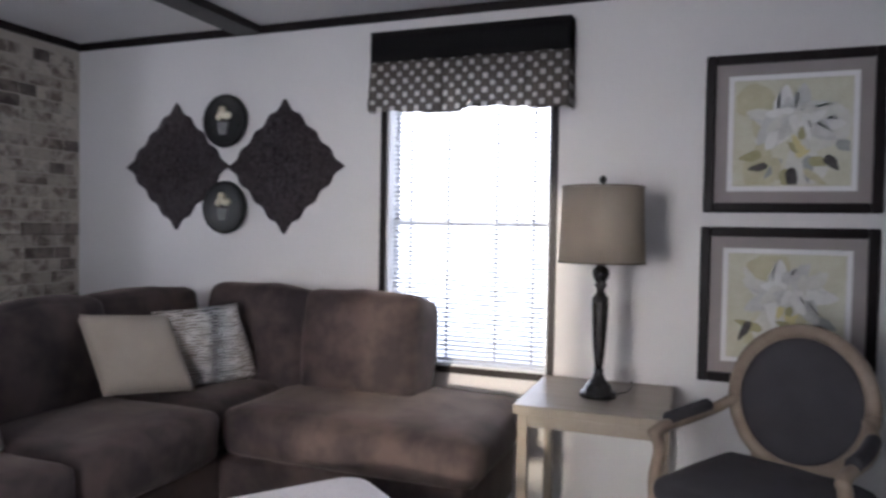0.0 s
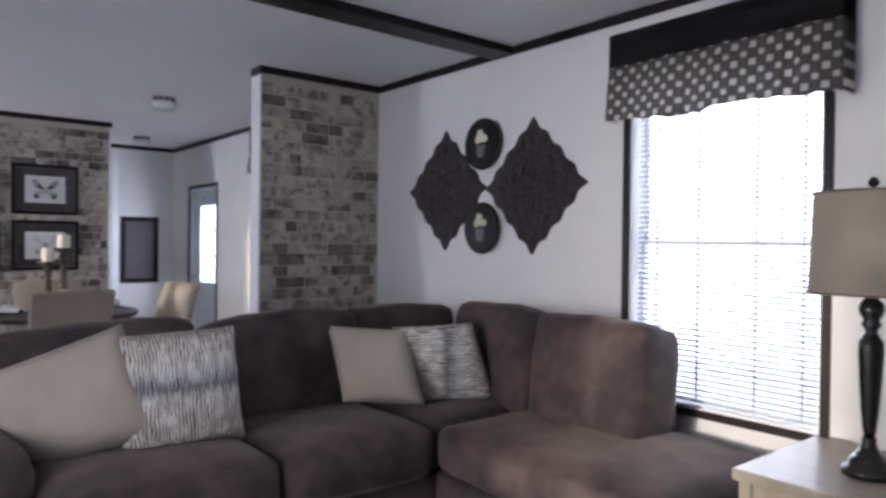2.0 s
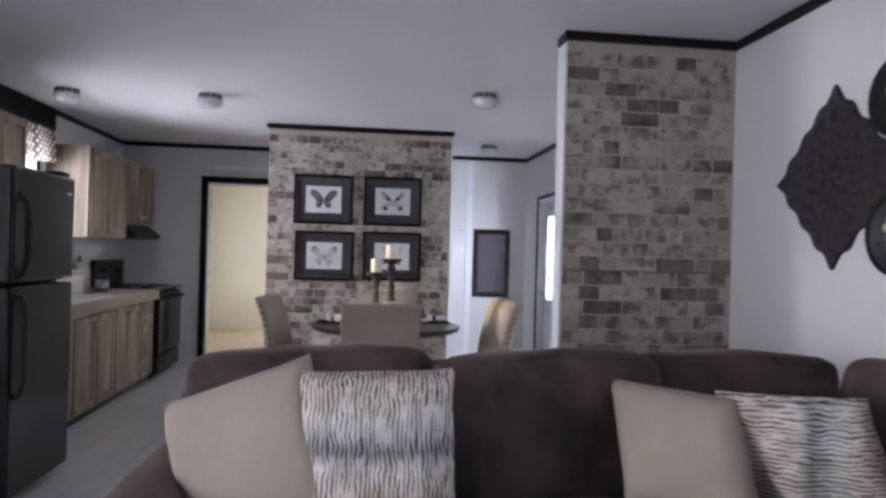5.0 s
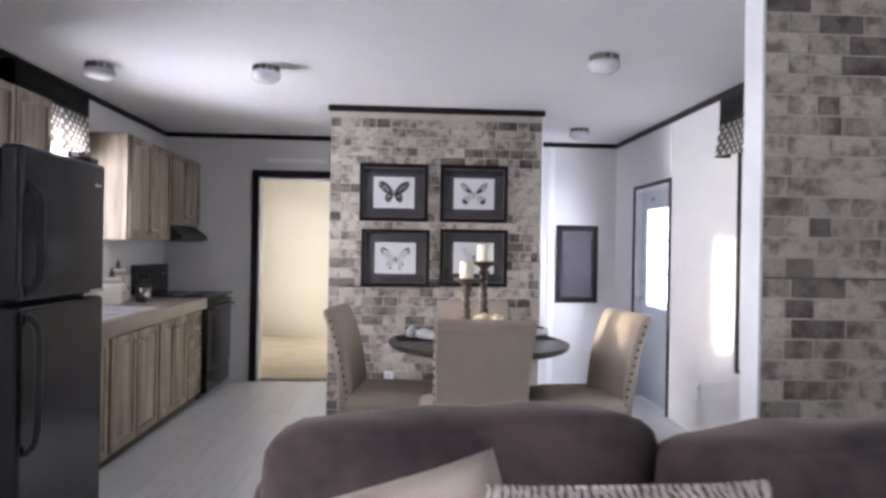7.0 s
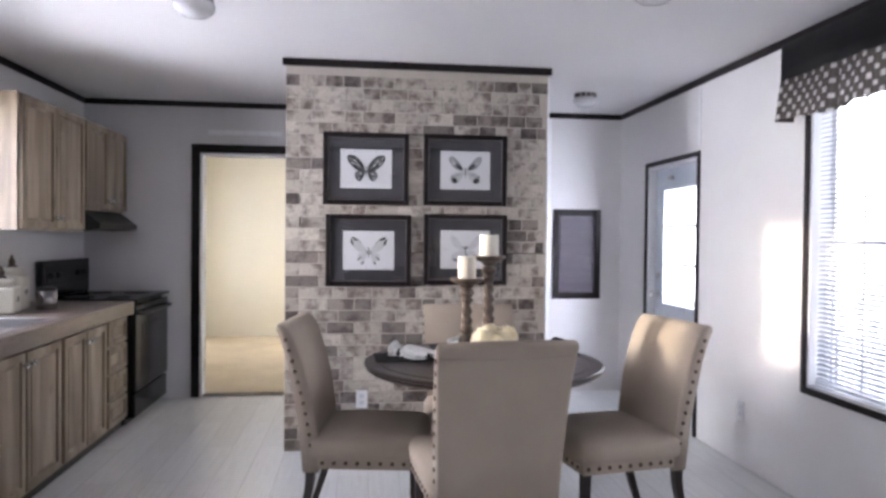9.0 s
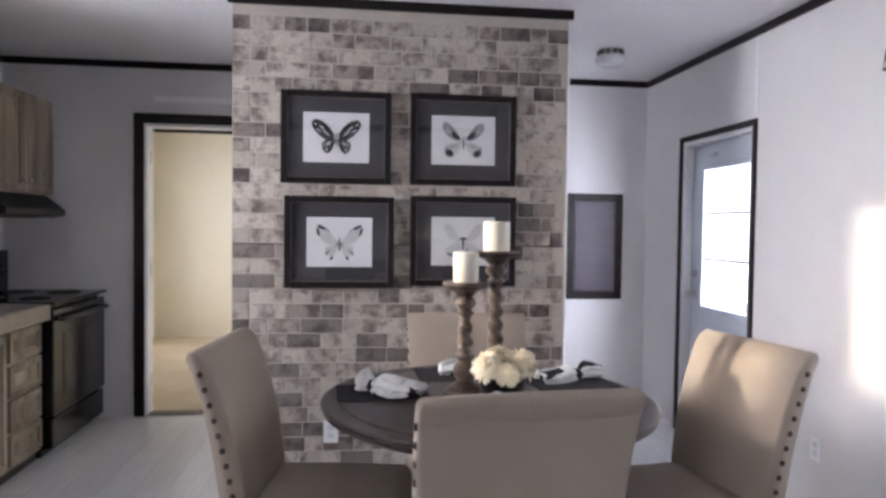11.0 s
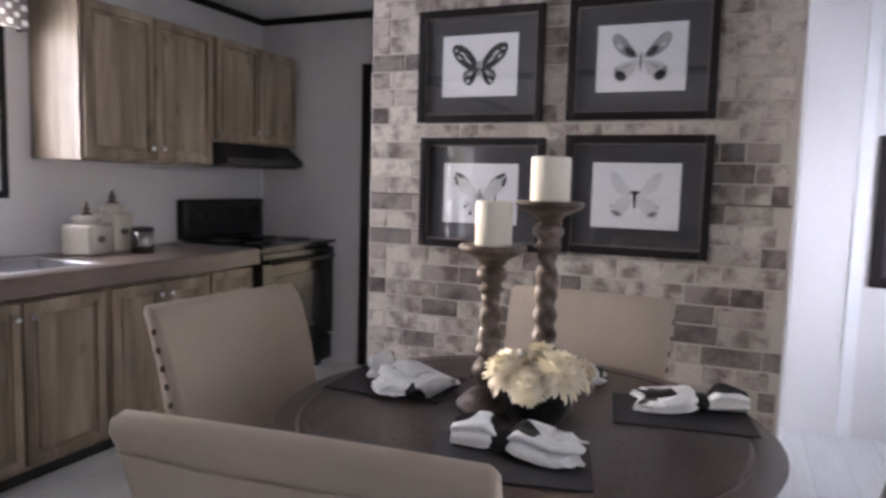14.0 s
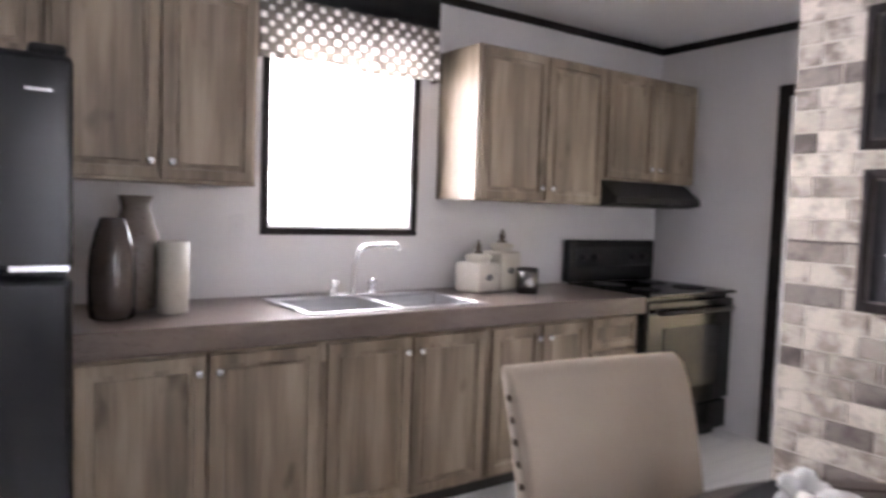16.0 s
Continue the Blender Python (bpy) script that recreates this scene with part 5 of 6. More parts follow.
def candlestick(x, y, high, wax, label):
    t = thing("candlestick", label, "candle holder", pose(x, y, TOP), "barley-twist candlesticks")
    low, up = 0.155, high - 0.115

    def twisted(a, z):
        k = max(0.0, min(1.0, (z - low) / 0.015)) * max(0.0, min(1.0, (up - z) / 0.015))
        return 1 + 0.16 * k * math.sin(2 * a + z * 130)

    part("foot", lathe([(0.072, 0), (0.076, 0.006), (0.075, 0.014), (0.066, 0.021), (0.058, 0.024), (0.056, 0.032), (0.044, 0.04), (0.03, 0.048), (0.024, 0.058)], 36), CARVED_WOOD, t, smooth=True)
    profile = [(0.023, 0.054), (0.03, 0.062), (0.038, 0.078), (0.04, 0.094), (0.034, 0.11), (0.024, 0.12), (0.022, 0.126), (0.031, 0.132), (0.035, 0.139), (0.031, 0.146)]
    profile += [(0.026 - 0.005 * q, low + (up - low) * q) for q in (k / 60 for k in range(61))]
    profile += [(0.03, up + 0.005), (0.032, up + 0.011), (0.024, up + 0.017), (0.022, up + 0.024), (0.034, up + 0.036), (0.037, up + 0.046), (0.031, up + 0.057), (0.022, up + 0.066)]
    part("shaft", lathe(profile, 32, None, twisted), CARVED_WOOD, t, "twisted turned shaft", smooth=True)
    part("cup", lathe([(0.02, high - 0.052), (0.03, high - 0.045), (0.036, high - 0.036), (0.052, high - 0.028), (0.07, high - 0.02), (0.078, high - 0.012), (0.08, high - 0.006), (0.076, high - 0.001), (0.062, high - 0.003), (0.002, high - 0.003)], 36), CARVED_WOOD, t, smooth=True)
    c = thing("pillar_candle", "ivory pillar candle standing on a candlestick", "candle", pose(x, y, TOP + high - 0.0025), "pillar candles")
    part("wax", lathe([(wax - 0.002, 0), (wax, 0.004), (wax, 0.097), (wax - 0.003, 0.1025), (wax - 0.01, 0.1), (0.002, 0.097)], 32), CANDLE, c, smooth=True)
    part("wick", tube([(0, 0, 0.1), (0.001, 0.001, 0.115)], 0.0014, 6), BLACK_MATT, c)


candlestick(-4.83, 2.66, 0.389, 0.043, "shorter twisted dark candlestick on the dining table")
candlestick(-4.885, 2.775, 0.493, 0.046, "taller twisted dark candlestick on the dining table")

bowl = thing("flower_bowl", "black ribbed bowl of cream chrysanthemums on the dining table", "flower bowl", pose(-4.805, 2.785, TOP))
part("bowl", lathe([(0.055, 0), (0.06, 0.004), (0.072, 0.03), (0.08, 0.06), (0.084, 0.085), (0.077, 0.09), (0.068, 0.085), (0.002, 0.08)], 40, None, lambda a, z: 1 + 0.02 * math.sin(z * 220)), PLATE, bowl, smooth=True)
MUM = surface("cream_petals", (0.84, 0.73, 0.47), (0.9, 0.86, 0.73), 25, 60, 0.7, bump=0.05)
rnd = random.Random(11)
for cx, cy, cz, size in ((0.035, 0.058, 0.122, 0.068), (0.045, -0.06, 0.116, 0.064), (-0.06, -0.005, 0.124, 0.06), (0.09, 0.0, 0.098, 0.046), (-0.035, 0.09, 0.106, 0.05)):
    bm = bmesh.new()
    for layer in range(8):
        count = 25 - 2 * layer
        for k in range(count):
            lift = radians(-22 + 14.5 * layer + rnd.uniform(-8, 8))
            a = 2 * math.pi * (k + 0.5 * layer) / count + rnd.uniform(-0.1, 0.1)
            ln = size * (1.0 - 0.045 * layer) * rnd.uniform(0.9, 1.08)
            wd = ln * rnd.uniform(0.095, 0.13)
            out, side, up = Vector((math.cos(a), math.sin(a), 0)), Vector((-math.sin(a), math.cos(a), 0)), Vector((0, 0, 1))
            way = out * math.cos(lift) + up * math.sin(lift)
            over = up * math.cos(lift) - out * math.sin(lift)
            prof = ((0.1, 0.5), (0.5, 1.0), (0.85, 0.9), (1.0, 0.25))
            vs = []
            for f, ww in prof:
                bend = over * ln * (0.10 * math.sin(f * 3) - 0.08 * f * f)
                vs.append((bm.verts.new(way * ln * f + side * wd * ww + bend), bm.verts.new(way * ln * f - side * wd * ww + bend)))
            for p, q in zip(vs, vs[1:]):
                bm.faces.new((p[0], p[1], q[1], q[0]))
    bmesh.ops.create_icosphere(bm, subdivisions=2, radius=size * 0.5, matrix=Matrix.Translation((0, 0, size * 0.12)))
    head = part("flower_head", bm, MUM, bowl, "cream chrysanthemum")
    head.matrix_basis = pose(cx, cy, cz, -cy * 480 + rnd.uniform(-8, 8), cx * 480 + rnd.uniform(-8, 8), 0)
bm = bmesh.new()
for k in range(9):
    a = 2 * math.pi * k / 9
    tube([(0, 0, 0.07), (0.05 * math.cos(a), 0.05 * math.sin(a), 0.095)], 0.004, 6, bm)
part("stems", bm, surface("green_stems", (0.03, 0.05, 0.02), (0.06, 0.1, 0.04), 8), bowl)

PLACEMAT = surface("black_woven_mat", (0.012, 0.011, 0.013), (0.028, 0.026, 0.03), 4, 300, 0.85, bump=0.5, depth=0.002)


def napkin_material():
    """White cotton with a few large black leaf prints."""
    m, nodes, links, bsdf = nodes_of("white_napkin_black_print")
    v = coords(nodes, links, vary=3.0)
    print_at = noise_node(nodes, links, v, 11.0, 1, 0.3)
    grey = noise_node(nodes, links, v, 30, 4)
    white = ramp_node(nodes, links, grey, ((0.3, (0.6, 0.62, 0.61)), (0.7, (0.76, 0.77, 0.76))))
    links.new(mix_node(nodes, links, math_node(nodes, links, "GREATER_THAN", print_at, 0.615), white, (0.012, 0.012, 0.013)), bsdf.inputs["Base Color"])
    bsdf.inputs["Roughness"].default_value = 0.9
    bump_node(nodes, links, noise_node(nodes, links, v, 220, 2), bsdf, 0.2, 0.001)
    return m


NAPKIN = napkin_material()


def place_setting(x, y, turn, nap_turn, seed, shift=(0.0, 0.0), size=0.85, tail=1.0):
    mat = thing("placemat", "rectangular black woven placemat on the dining table", "placemat", pose(x, y, TOP + 0.0002, 0, 0, turn), "placemats")
    part("weave", box(-0.155, 0.155, -0.115, 0.115, 0, 0.004, bevel=0.0015, segments=1), PLACEMAT, mat)
    nap = thing("napkin", "white napkin with black print gathered in a ring", "napkin", pose(x + shift[0], y + shift[1], TOP + 0.0045, 0, 0, nap_turn), "napkins")
    bm, around, steps = bmesh.new(), 40, 30
    rows = []
    for k in range(steps + 1):
        u = k / steps
        s = u - 0.42
        waist = 1 - 0.68 * math.exp(-(s / 0.09) ** 2)
        spread = (0.028 + 0.062 * min(1, u / 0.75)) * waist * (1 if u < 0.93 else 0.9)
        thick = (0.024 + 0.012 * math.sin(u * 5)) * waist + 0.006
        row = []
        for n in range(around):
            a = 2 * math.pi * n / around
            fold = 1 + 0.22 * math.sin(5 * a + seed + 2.5 * u) + 0.13 * math.sin(9 * a - seed + 4 * u)
            px = size * (0.29 * (u - 0.42) * (tail if u < 0.42 else 1.0) - 0.028) + 0.02 * math.sin(3 * a + seed) * (u > 0.8)
            py, pz = size * spread * math.cos(a) * fold, max(0.0, 0.85 * size * (thick + thick * math.sin(a) * fold))
            row.append(bm.verts.new((px, py, pz)))
        rows.append(row)
    for a, b in zip(rows, rows[1:]):
        for n in range(around):
            bm.faces.new((a[n], a[(n + 1) % around], b[(n + 1) % around], b[n]))
    bm.faces.new(rows[0][::-1])
    bm.faces.new(rows[-1])
    part("cloth", bm, NAPKIN, nap, smooth=True)
    part("napkin_ring", lathe([(0.021, -0.016), (0.025, -0.015), (0.027, 0), (0.025, 0.015), (0.021, 0.016)], 24), BLACK_MATT, nap, "dark napkin ring", smooth=True).matrix_basis = pose(-0.028 * size, 0, 0.016, 0, 90, 0) @ Matrix.Diagonal((0.8, 1.1, 1, 1))


place_setting(-4.90, 2.385, 93, 66, 1.0, (0.0, -0.01), 1.02, 0.4)
place_setting(-4.56, 2.80, -76, 97, 2.2, (-0.04, 0.0))
place_setting(-5.0, 3.08, 100, -78, 3.1, (-0.05, 0.02))
place_setting(-5.17, 2.68, 92, 100, 4.4, (0.0, 0.06))


# ---- kitchen ----
def cabinet_wood():
    """Rustic grey-brown hickory: long vertical grain, broad pale and dark boards, knots."""
    m, nodes, links, bsdf = nodes_of("rustic_hickory")
    board = noise_node(nodes, links, coords(nodes, links, (8, 8, 1.1), 13.0), 1.0, 2)
    grain = noise_node(nodes, links, coords(nodes, links, (45, 45, 2.6), 13.0), 1.0, 6, 0.65)
    knots = noise_node(nodes, links, coords(nodes, links, (7, 7, 3.2), 5.0), 1.0, 2)
    tone = math_node(nodes, links, "MULTIPLY_ADD", grain, 0.3, math_node(nodes, links, "MULTIPLY", board, 0.72))
    colour = ramp_node(nodes, links, tone, ((0.34, (0.13, 0.099, 0.07)), (0.48, (0.225, 0.177, 0.126)), (0.66, (0.385, 0.315, 0.228))))
    dark = ramp_node(nodes, links, knots, ((0.66, (1, 1, 1)), (0.76, (0.42, 0.38, 0.35))))
    links.new(mix_node(nodes, links, 1.0, colour, dark, "MULTIPLY"), bsdf.inputs["Base Color"])
    links.new(math_node(nodes, links, "MULTIPLY_ADD", grain, 0.2, 0.38), bsdf.inputs["Roughness"])
    bump_node(nodes, links, grain, bsdf, 0.12, 0.002)
    return m


HICKORY = cabinet_wood()
TOE = surface("dark_toe_kick", (0.015, 0.012, 0.011), (0.03, 0.025, 0.022), 4)
COUNTER = surface("brown_laminate", (0.105, 0.08, 0.066), (0.19, 0.15, 0.125), 4, 55, 0.3, stretch=(1.5, 6, 6), bump=0.03)
FRONT = 0.55


def panel_door(name, w, h, parent, m, knob=None):
    """A frame-and-panel front about its centre, facing +y; knob: its place, or None."""
    rail = min(0.055, h * 0.28)
    bm = bmesh.new()
    add_box(bm, -w / 2, w / 2, 0, 0.02, -h / 2, h / 2, bevel=0.003, segments=1)
    front = max(bm.faces, key=lambda f: f.normal.y * f.calc_area() if f.normal.y > 0.9 else -1)
    bmesh.ops.inset_region(bm, faces=[front], thickness=rail - 0.004, depth=0.0)
    bmesh.ops.inset_region(bm, faces=[front], thickness=0.003, depth=-0.012)
    d = part(name, bm, HICKORY, parent)
    d.matrix_basis = m
    part("panel", box(-w / 2 + rail + 0.004, w / 2 - rail - 0.004, 0.0082, 0.0145, -h / 2 + rail + 0.004, h / 2 - rail - 0.004, bevel=0.005), HICKORY, d)
    if knob:
        part("knob", lathe([(0.006, 0), (0.006, 0.012), (0.014, 0.018), (0.016, 0.024), (0.011, 0.03), (0.001, 0.031)], 20), CHROME, d, "round chrome knob", smooth=True).matrix_basis = pose(knob[0], 0.0205, knob[1], -90)
    return d


def base_unit(x0, x1, doors, drawers, label, body_top=0.842):
    t = thing("base_cabinet", label, "cabinet", pose(x0, 0, 0), "base cabinets")
    w = x1 - x0
    part("body", box(0.0008, w - 0.0008, SOUTH + 0.002, FRONT - 0.021, 0.06, body_top), HICKORY, t)
    if body_top < 0.84:
        part("front_rail", box(0.0008, w - 0.0008, FRONT - 0.024, FRONT - 0.021, body_top + 0.0005, 0.842), HICKORY, t)
    part("toe_kick", box(0.0008, w - 0.0008, SOUTH + 0.05, FRONT - 0.045, 0, 0.0595), TOE, t)
    if doors:
        dw = (w - 0.03) / doors
        for k in range(doors):
            s = (0.5 if k == 0 else -0.5) * (dw - 0.07) if doors == 2 else 0.4 * dw
            panel_door("door", dw - 0.012, 0.69, t, pose(0.015 + dw * (k + 0.5), FRONT - 0.0205, 0.425), (s, 0.285))
    for k in range(drawers):
        dh = 0.71 / drawers
        panel_door("drawer", w - 0.03, dh - 0.016, t, pose(w / 2, FRONT - 0.0205, 0.075 + dh * (k + 0.5)))
    return t


base_unit(-4.755, -3.87, 2, 0, "rustic hickory base cabinet with two panelled doors")
base_unit(-5.58, -4.755, 2, 0, "rustic hickory sink cabinet with two panelled doors", 0.7)
base_unit(-6.24, -5.58, 2, 0, "rustic hickory base cabinet with two narrow doors")
base_unit(-6.615, -6.24, 0, 4, "rustic hickory cabinet of four drawers")


def upper_unit(x0, x1, z0, z1, doors, label, front=0.288):
    t = thing("wall_cabinet", label, "cabinet", pose(x0, 0, 0), "wall cabinets")
    w = x1 - x0
    part("body", box(0.0008, w - 0.0008, SOUTH + 0.002, front - 0.021, z0, z1, bevel=0.002, segments=1), HICKORY, t)
    dw = (w - 0.024) / doors
    for k in range(doors):
        s = (0.5 if k == 0 else -0.5) * (dw - 0.075)
        panel_door("door", dw - 0.01, z1 - z0 - 0.024, t, pose(0.012 + dw * (k + 0.5), front - 0.0205, (z0 + z1) / 2), (s, -(z1 - z0) / 2 + 0.075))
    return t


upper_unit(-6.572, -5.675, 1.366, 2.137, 2, "rustic hickory wall cabinet beside the sink window")
upper_unit(-7.405, -6.574, 1.515, 2.137, 2, "short hickory wall cabinet over the range hood")
upper_unit(-4.57, -3.83, 1.38, 2.137, 2, "rustic hickory wall cabinet between window and refrigerator")
upper_unit(-3.828, -3.10, 1.76, 2.137, 2, "short hickory wall cabinet over the refrigerator")

worktop = thing("worktop", "brown wood-look laminate worktop with rolled front edge", "worktop", pose(0, 0, 0))
SX0, SX1, SY0, SY1 = -5.575, -4.70, 0.06, 0.52
bm = bmesh.new()
cols, rows = (-6.614, SX0, SX1, -3.865), (SOUTH + 0.002, SY0, SY1, FRONT + 0.03)
grid = {(i, j, k): bm.verts.new((cols[i], rows[j], z)) for i in range(4) for j in range(4) for k, z in enumerate((0.843, 0.885))}
for i in range(3):
    for j in range(3):
        if (i, j) != (1, 1):
            for k in (0, 1):
                bm.faces.new([grid[q] for q in ((i, j, k), (i + 1, j, k), (i + 1, j + 1, k), (i, j + 1, k))])
edge_walk = [(0, 0), (1, 0), (2, 0), (3, 0), (3, 1), (3, 2), (3, 3), (2, 3), (1, 3), (0, 3), (0, 2), (0, 1)]
for walk_round in (edge_walk, [(1, 1), (2, 1), (2, 2), (1, 2)]):
    for p, q in zip(walk_round, walk_round[1:] + walk_round[:1]):
        bm.faces.new((grid[(*p, 0)], grid[(*q, 0)], grid[(*q, 1)], grid[(*p, 1)]))
part("slab", bm, COUNTER, worktop)
part("front_edge", box(-6.614, -3.865, FRONT + 0.0302, FRONT + 0.042, 0.792, 0.8855, bevel=0.008), COUNTER, worktop)

sink = thing("kitchen_sink", "double-bowl stainless steel drop-in sink", "sink", pose((SX0 + SX1) / 2, (SY0 + SY1) / 2, 0.8855))
hw, hd = (SX1 - SX0) / 2, (SY1 - SY0) / 2
bm = bmesh.new()
for a in ((-hw - 0.014, hw + 0.014, -hd - 0.014, -hd + 0.075), (-hw - 0.014, hw + 0.014, hd - 0.03, hd + 0.014), (-hw - 0.014, -hw + 0.03, -hd + 0.075, hd - 0.03), (hw - 0.03, hw + 0.014, -hd + 0.075, hd - 0.03), (-0.02, 0.02, -hd + 0.075, hd - 0.03)):
    add_box(bm, *a, 0, 0.006, bevel=0.002, segments=1)
part("rim", bm, STEEL, sink)
for s in (-1, 1):
    xa, xb = sorted((s * 0.02, s * (hw - 0.03)))
    bm = bmesh.new()
    for a in ((xa, xa + 0.003, -hd + 0.075, hd - 0.03, -0.15, 0.0), (xb - 0.003, xb, -hd + 0.075, hd - 0.03, -0.15, 0.0), (xa, xb, -hd + 0.075, -hd + 0.078, -0.15, 0.0), (xa, xb, hd - 0.033, hd - 0.03, -0.15, 0.0), (xa, xb, -hd + 0.075, hd - 0.03, -0.153, -0.15)):
        add_box(bm, *a)
    b = part("bowl", bm, STEEL, sink)
    part("drain", lathe([(0.035, 0), (0.035, 0.003), (0.02, 0.002), (0.002, 0.001)], 20), CHROME, b).matrix_basis = pose((xa + xb) / 2, 0.02, -0.1495)

faucet = thing("kitchen_faucet", "chrome two-handle kitchen faucet with high spout", "faucet", pose(-5.11, 0.096, 0.8915))
part("deck_plate", box(-0.13, 0.13, -0.026, 0.026, 0, 0.012, bevel=0.005), CHROME, faucet)
part("spout", tube(spline([(0, 0, 0.012), (0, 0, 0.12), (-0.01, 0.015, 0.2), (-0.035, 0.05, 0.235), (-0.09, 0.10, 0.245), (-0.15, 0.15, 0.248)]), 0.011, 12), CHROME, faucet, smooth=True)
part("aerator", tube([(-0.148, 0.148, 0.25), (-0.15, 0.15, 0.225)], 0.012, 12), CHROME, faucet, smooth=True)
for s in (-1, 1):
    part("handle", lathe([(0.02, 0.012), (0.018, 0.04), (0.012, 0.05), (0.024, 0.058), (0.022, 0.075), (0.005, 0.08)], 20), CHROME, faucet, smooth=True).matrix_basis = pose(s * 0.1, 0, 0)

OVEN_GLASS = surface("oven_glass", (0.02, 0.02, 0.022), (0.035, 0.034, 0.036), 2, 30, 0.16, bump=0.0, spec=0.35)
stove = thing("range_stove", "black freestanding range with glazed oven door", "stove", pose(-7.015, 0, 0) @ Matrix.Diagonal((1.035, 1, 1, 1)))
part("body", box(-0.378, 0.378, SOUTH + 0.01, 0.555, 0.05, 0.872, bevel=0.004), BLACK_GLOSS, stove)
part("plinth", box(-0.36, 0.36, SOUTH + 0.03, 0.52, 0, 0.0498), BLACK_MATT, stove)
part("cooktop", box(-0.382, 0.382, SOUTH + 0.06, 0.612, 0.8722, 0.892, bevel=0.006), BLACK_GLOSS, stove)
for bx, by, br in ((-0.19, 0.42, 0.095), (0.19, 0.42, 0.08), (-0.19, 0.15, 0.08), (0.19, 0.15, 0.095)):
    part("burner", lathe([(br, 0), (br, 0.004), (br * 0.8, 0.006), (br * 0.3, 0.004), (0.002, 0.004)], 28), BLACK_MATT, stove).matrix_basis = pose(bx, by, 0.8925)
guard = part("backguard", box(-0.38, 0.38, SOUTH + 0.012, SOUTH + 0.075, 0.8925, 1.155, bevel=0.012), BLACK_GLOSS, stove)
part("control_panel", box(-0.34, 0.34, SOUTH + 0.0755, SOUTH + 0.079, 0.99, 1.11, bevel=0.002, segments=1), OVEN_GLASS, guard)
for k in (-0.27, -0.17, 0.17, 0.27):
    part("knob", lathe([(0.022, 0), (0.02, 0.018), (0.002, 0.02)], 16), BLACK_MATT, guard).matrix_basis = pose(k, SOUTH + 0.0795, 1.05, -90)
oven = part("oven_door", box(-0.376, 0.376, 0.5555, 0.60, 0.24, 0.845, bevel=0.008), BLACK_GLOSS, stove)
part("oven_window", box(-0.25, 0.25, 0.6002, 0.604, 0.34, 0.70, bevel=0.002, segments=1), OVEN_GLASS, oven)
part("handle", tube(spline([(-0.31, 0.60, 0.79), (-0.30, 0.64, 0.79), (0, 0.645, 0.79), (0.30, 0.64, 0.79), (0.31, 0.60, 0.79)], 6), 0.013, 10), BLACK_MATT, oven, smooth=True)
part("storage_drawer", box(-0.376, 0.376, 0.5555, 0.592, 0.055, 0.225, bevel=0.008), BLACK_GLOSS, stove)

hood = thing("range_hood", "black metal range hood under the short wall cabinet", "range hood", pose(-6.955, 0, 0))
bm = bmesh.new()
prof = [(SOUTH + 0.003, 1.513), (0.26, 1.513), (0.38, 1.42), (0.38, 1.385), (0.30, 1.37), (SOUTH + 0.003, 1.37)]
a, b = [bm.verts.new((-0.38, y, z)) for y, z in prof], [bm.verts.new((0.38, y, z)) for y, z in prof]
bm.faces.new(a)
bm.faces.new(b[::-1])
for k in range(6):
    bm.faces.new((a[k], b[k], b[(k + 1) % 6], a[(k + 1) % 6]))
part("shell", bm, BLACK_MATT, hood)
part("filter", box(-0.25, 0.25, 0.0, 0.26, 1.364, 1.3695), STEEL_DARK, hood)

fridge = thing("refrigerator", "black top-freezer refrigerator with textured doors", "refrigerator", pose(-3.505, 0, 0))
part("body", box(-0.345, 0.345, 0.06, 0.80, 0.03, 1.675, bevel=0.006), BLACK_GLOSS, fridge)
part("kick_grille", box(-0.33, 0.33, 0.10, 0.78, 0, 0.0298), BLACK_MATT, fridge)
for name, z0, z1, h0, h1 in (("fridge_door", 0.05, 1.095, 0.55, 1.06), ("freezer_door", 1.11, 1.69, 1.14, 1.55)):
    d = part(name, box(-0.35, 0.35, 0.8005, 0.885, z0, z1, bevel=0.02, segments=3), BLACK_GLOSS, fridge, smooth=False)
    part("handle", tube(spline([(0.30, 0.884, h0), (0.30, 0.925, h0 + 0.06), (0.30, 0.93, (h0 + h1) / 2), (0.30, 0.925, h1 - 0.06), (0.30, 0.884, h1)]), 0.014, 10), BLACK_MATT, d, smooth=True)
part("trim_bar", box(-0.34, -0.20, 0.8856, 0.889, 1.112, 1.128, bevel=0.001, segments=1), CHROME, fridge, "small chrome trim bar")
part("badge", box(-0.30, -0.235, 0.8855, 0.8875, 1.588, 1.597, bevel=0.001, segments=1), CHROME, fridge, "small silver badge")
part("hinge_cover", box(-0.335, -0.245, 0.73, 0.86, 1.6905, 1.72, bevel=0.012), BLACK_MATT, fridge)

# jars and vases on the worktop
UMBER = surface("umber_glazed_vase", (0.03, 0.022, 0.019), (0.075, 0.056, 0.047), 7, 60, 0.22, bump=0.05, coat=0.4)
TAUPE_GLAZE = surface("taupe_glazed_vase", (0.1, 0.08, 0.065), (0.17, 0.14, 0.115), 7, 60, 0.3, bump=0.05)
CREAM_GLAZE = surface("cream_glaze", (0.5, 0.47, 0.4), (0.66, 0.63, 0.56), 8, 60, 0.4, bump=0.06)


def turned(name, label, category, x, y, profile, material, fluted=None, group=""):
    t = thing(name, label, category, pose(x, y, 0.8853), group)
    part("body", lathe(profile, 40, None, fluted), material, t, smooth=True)
    return t


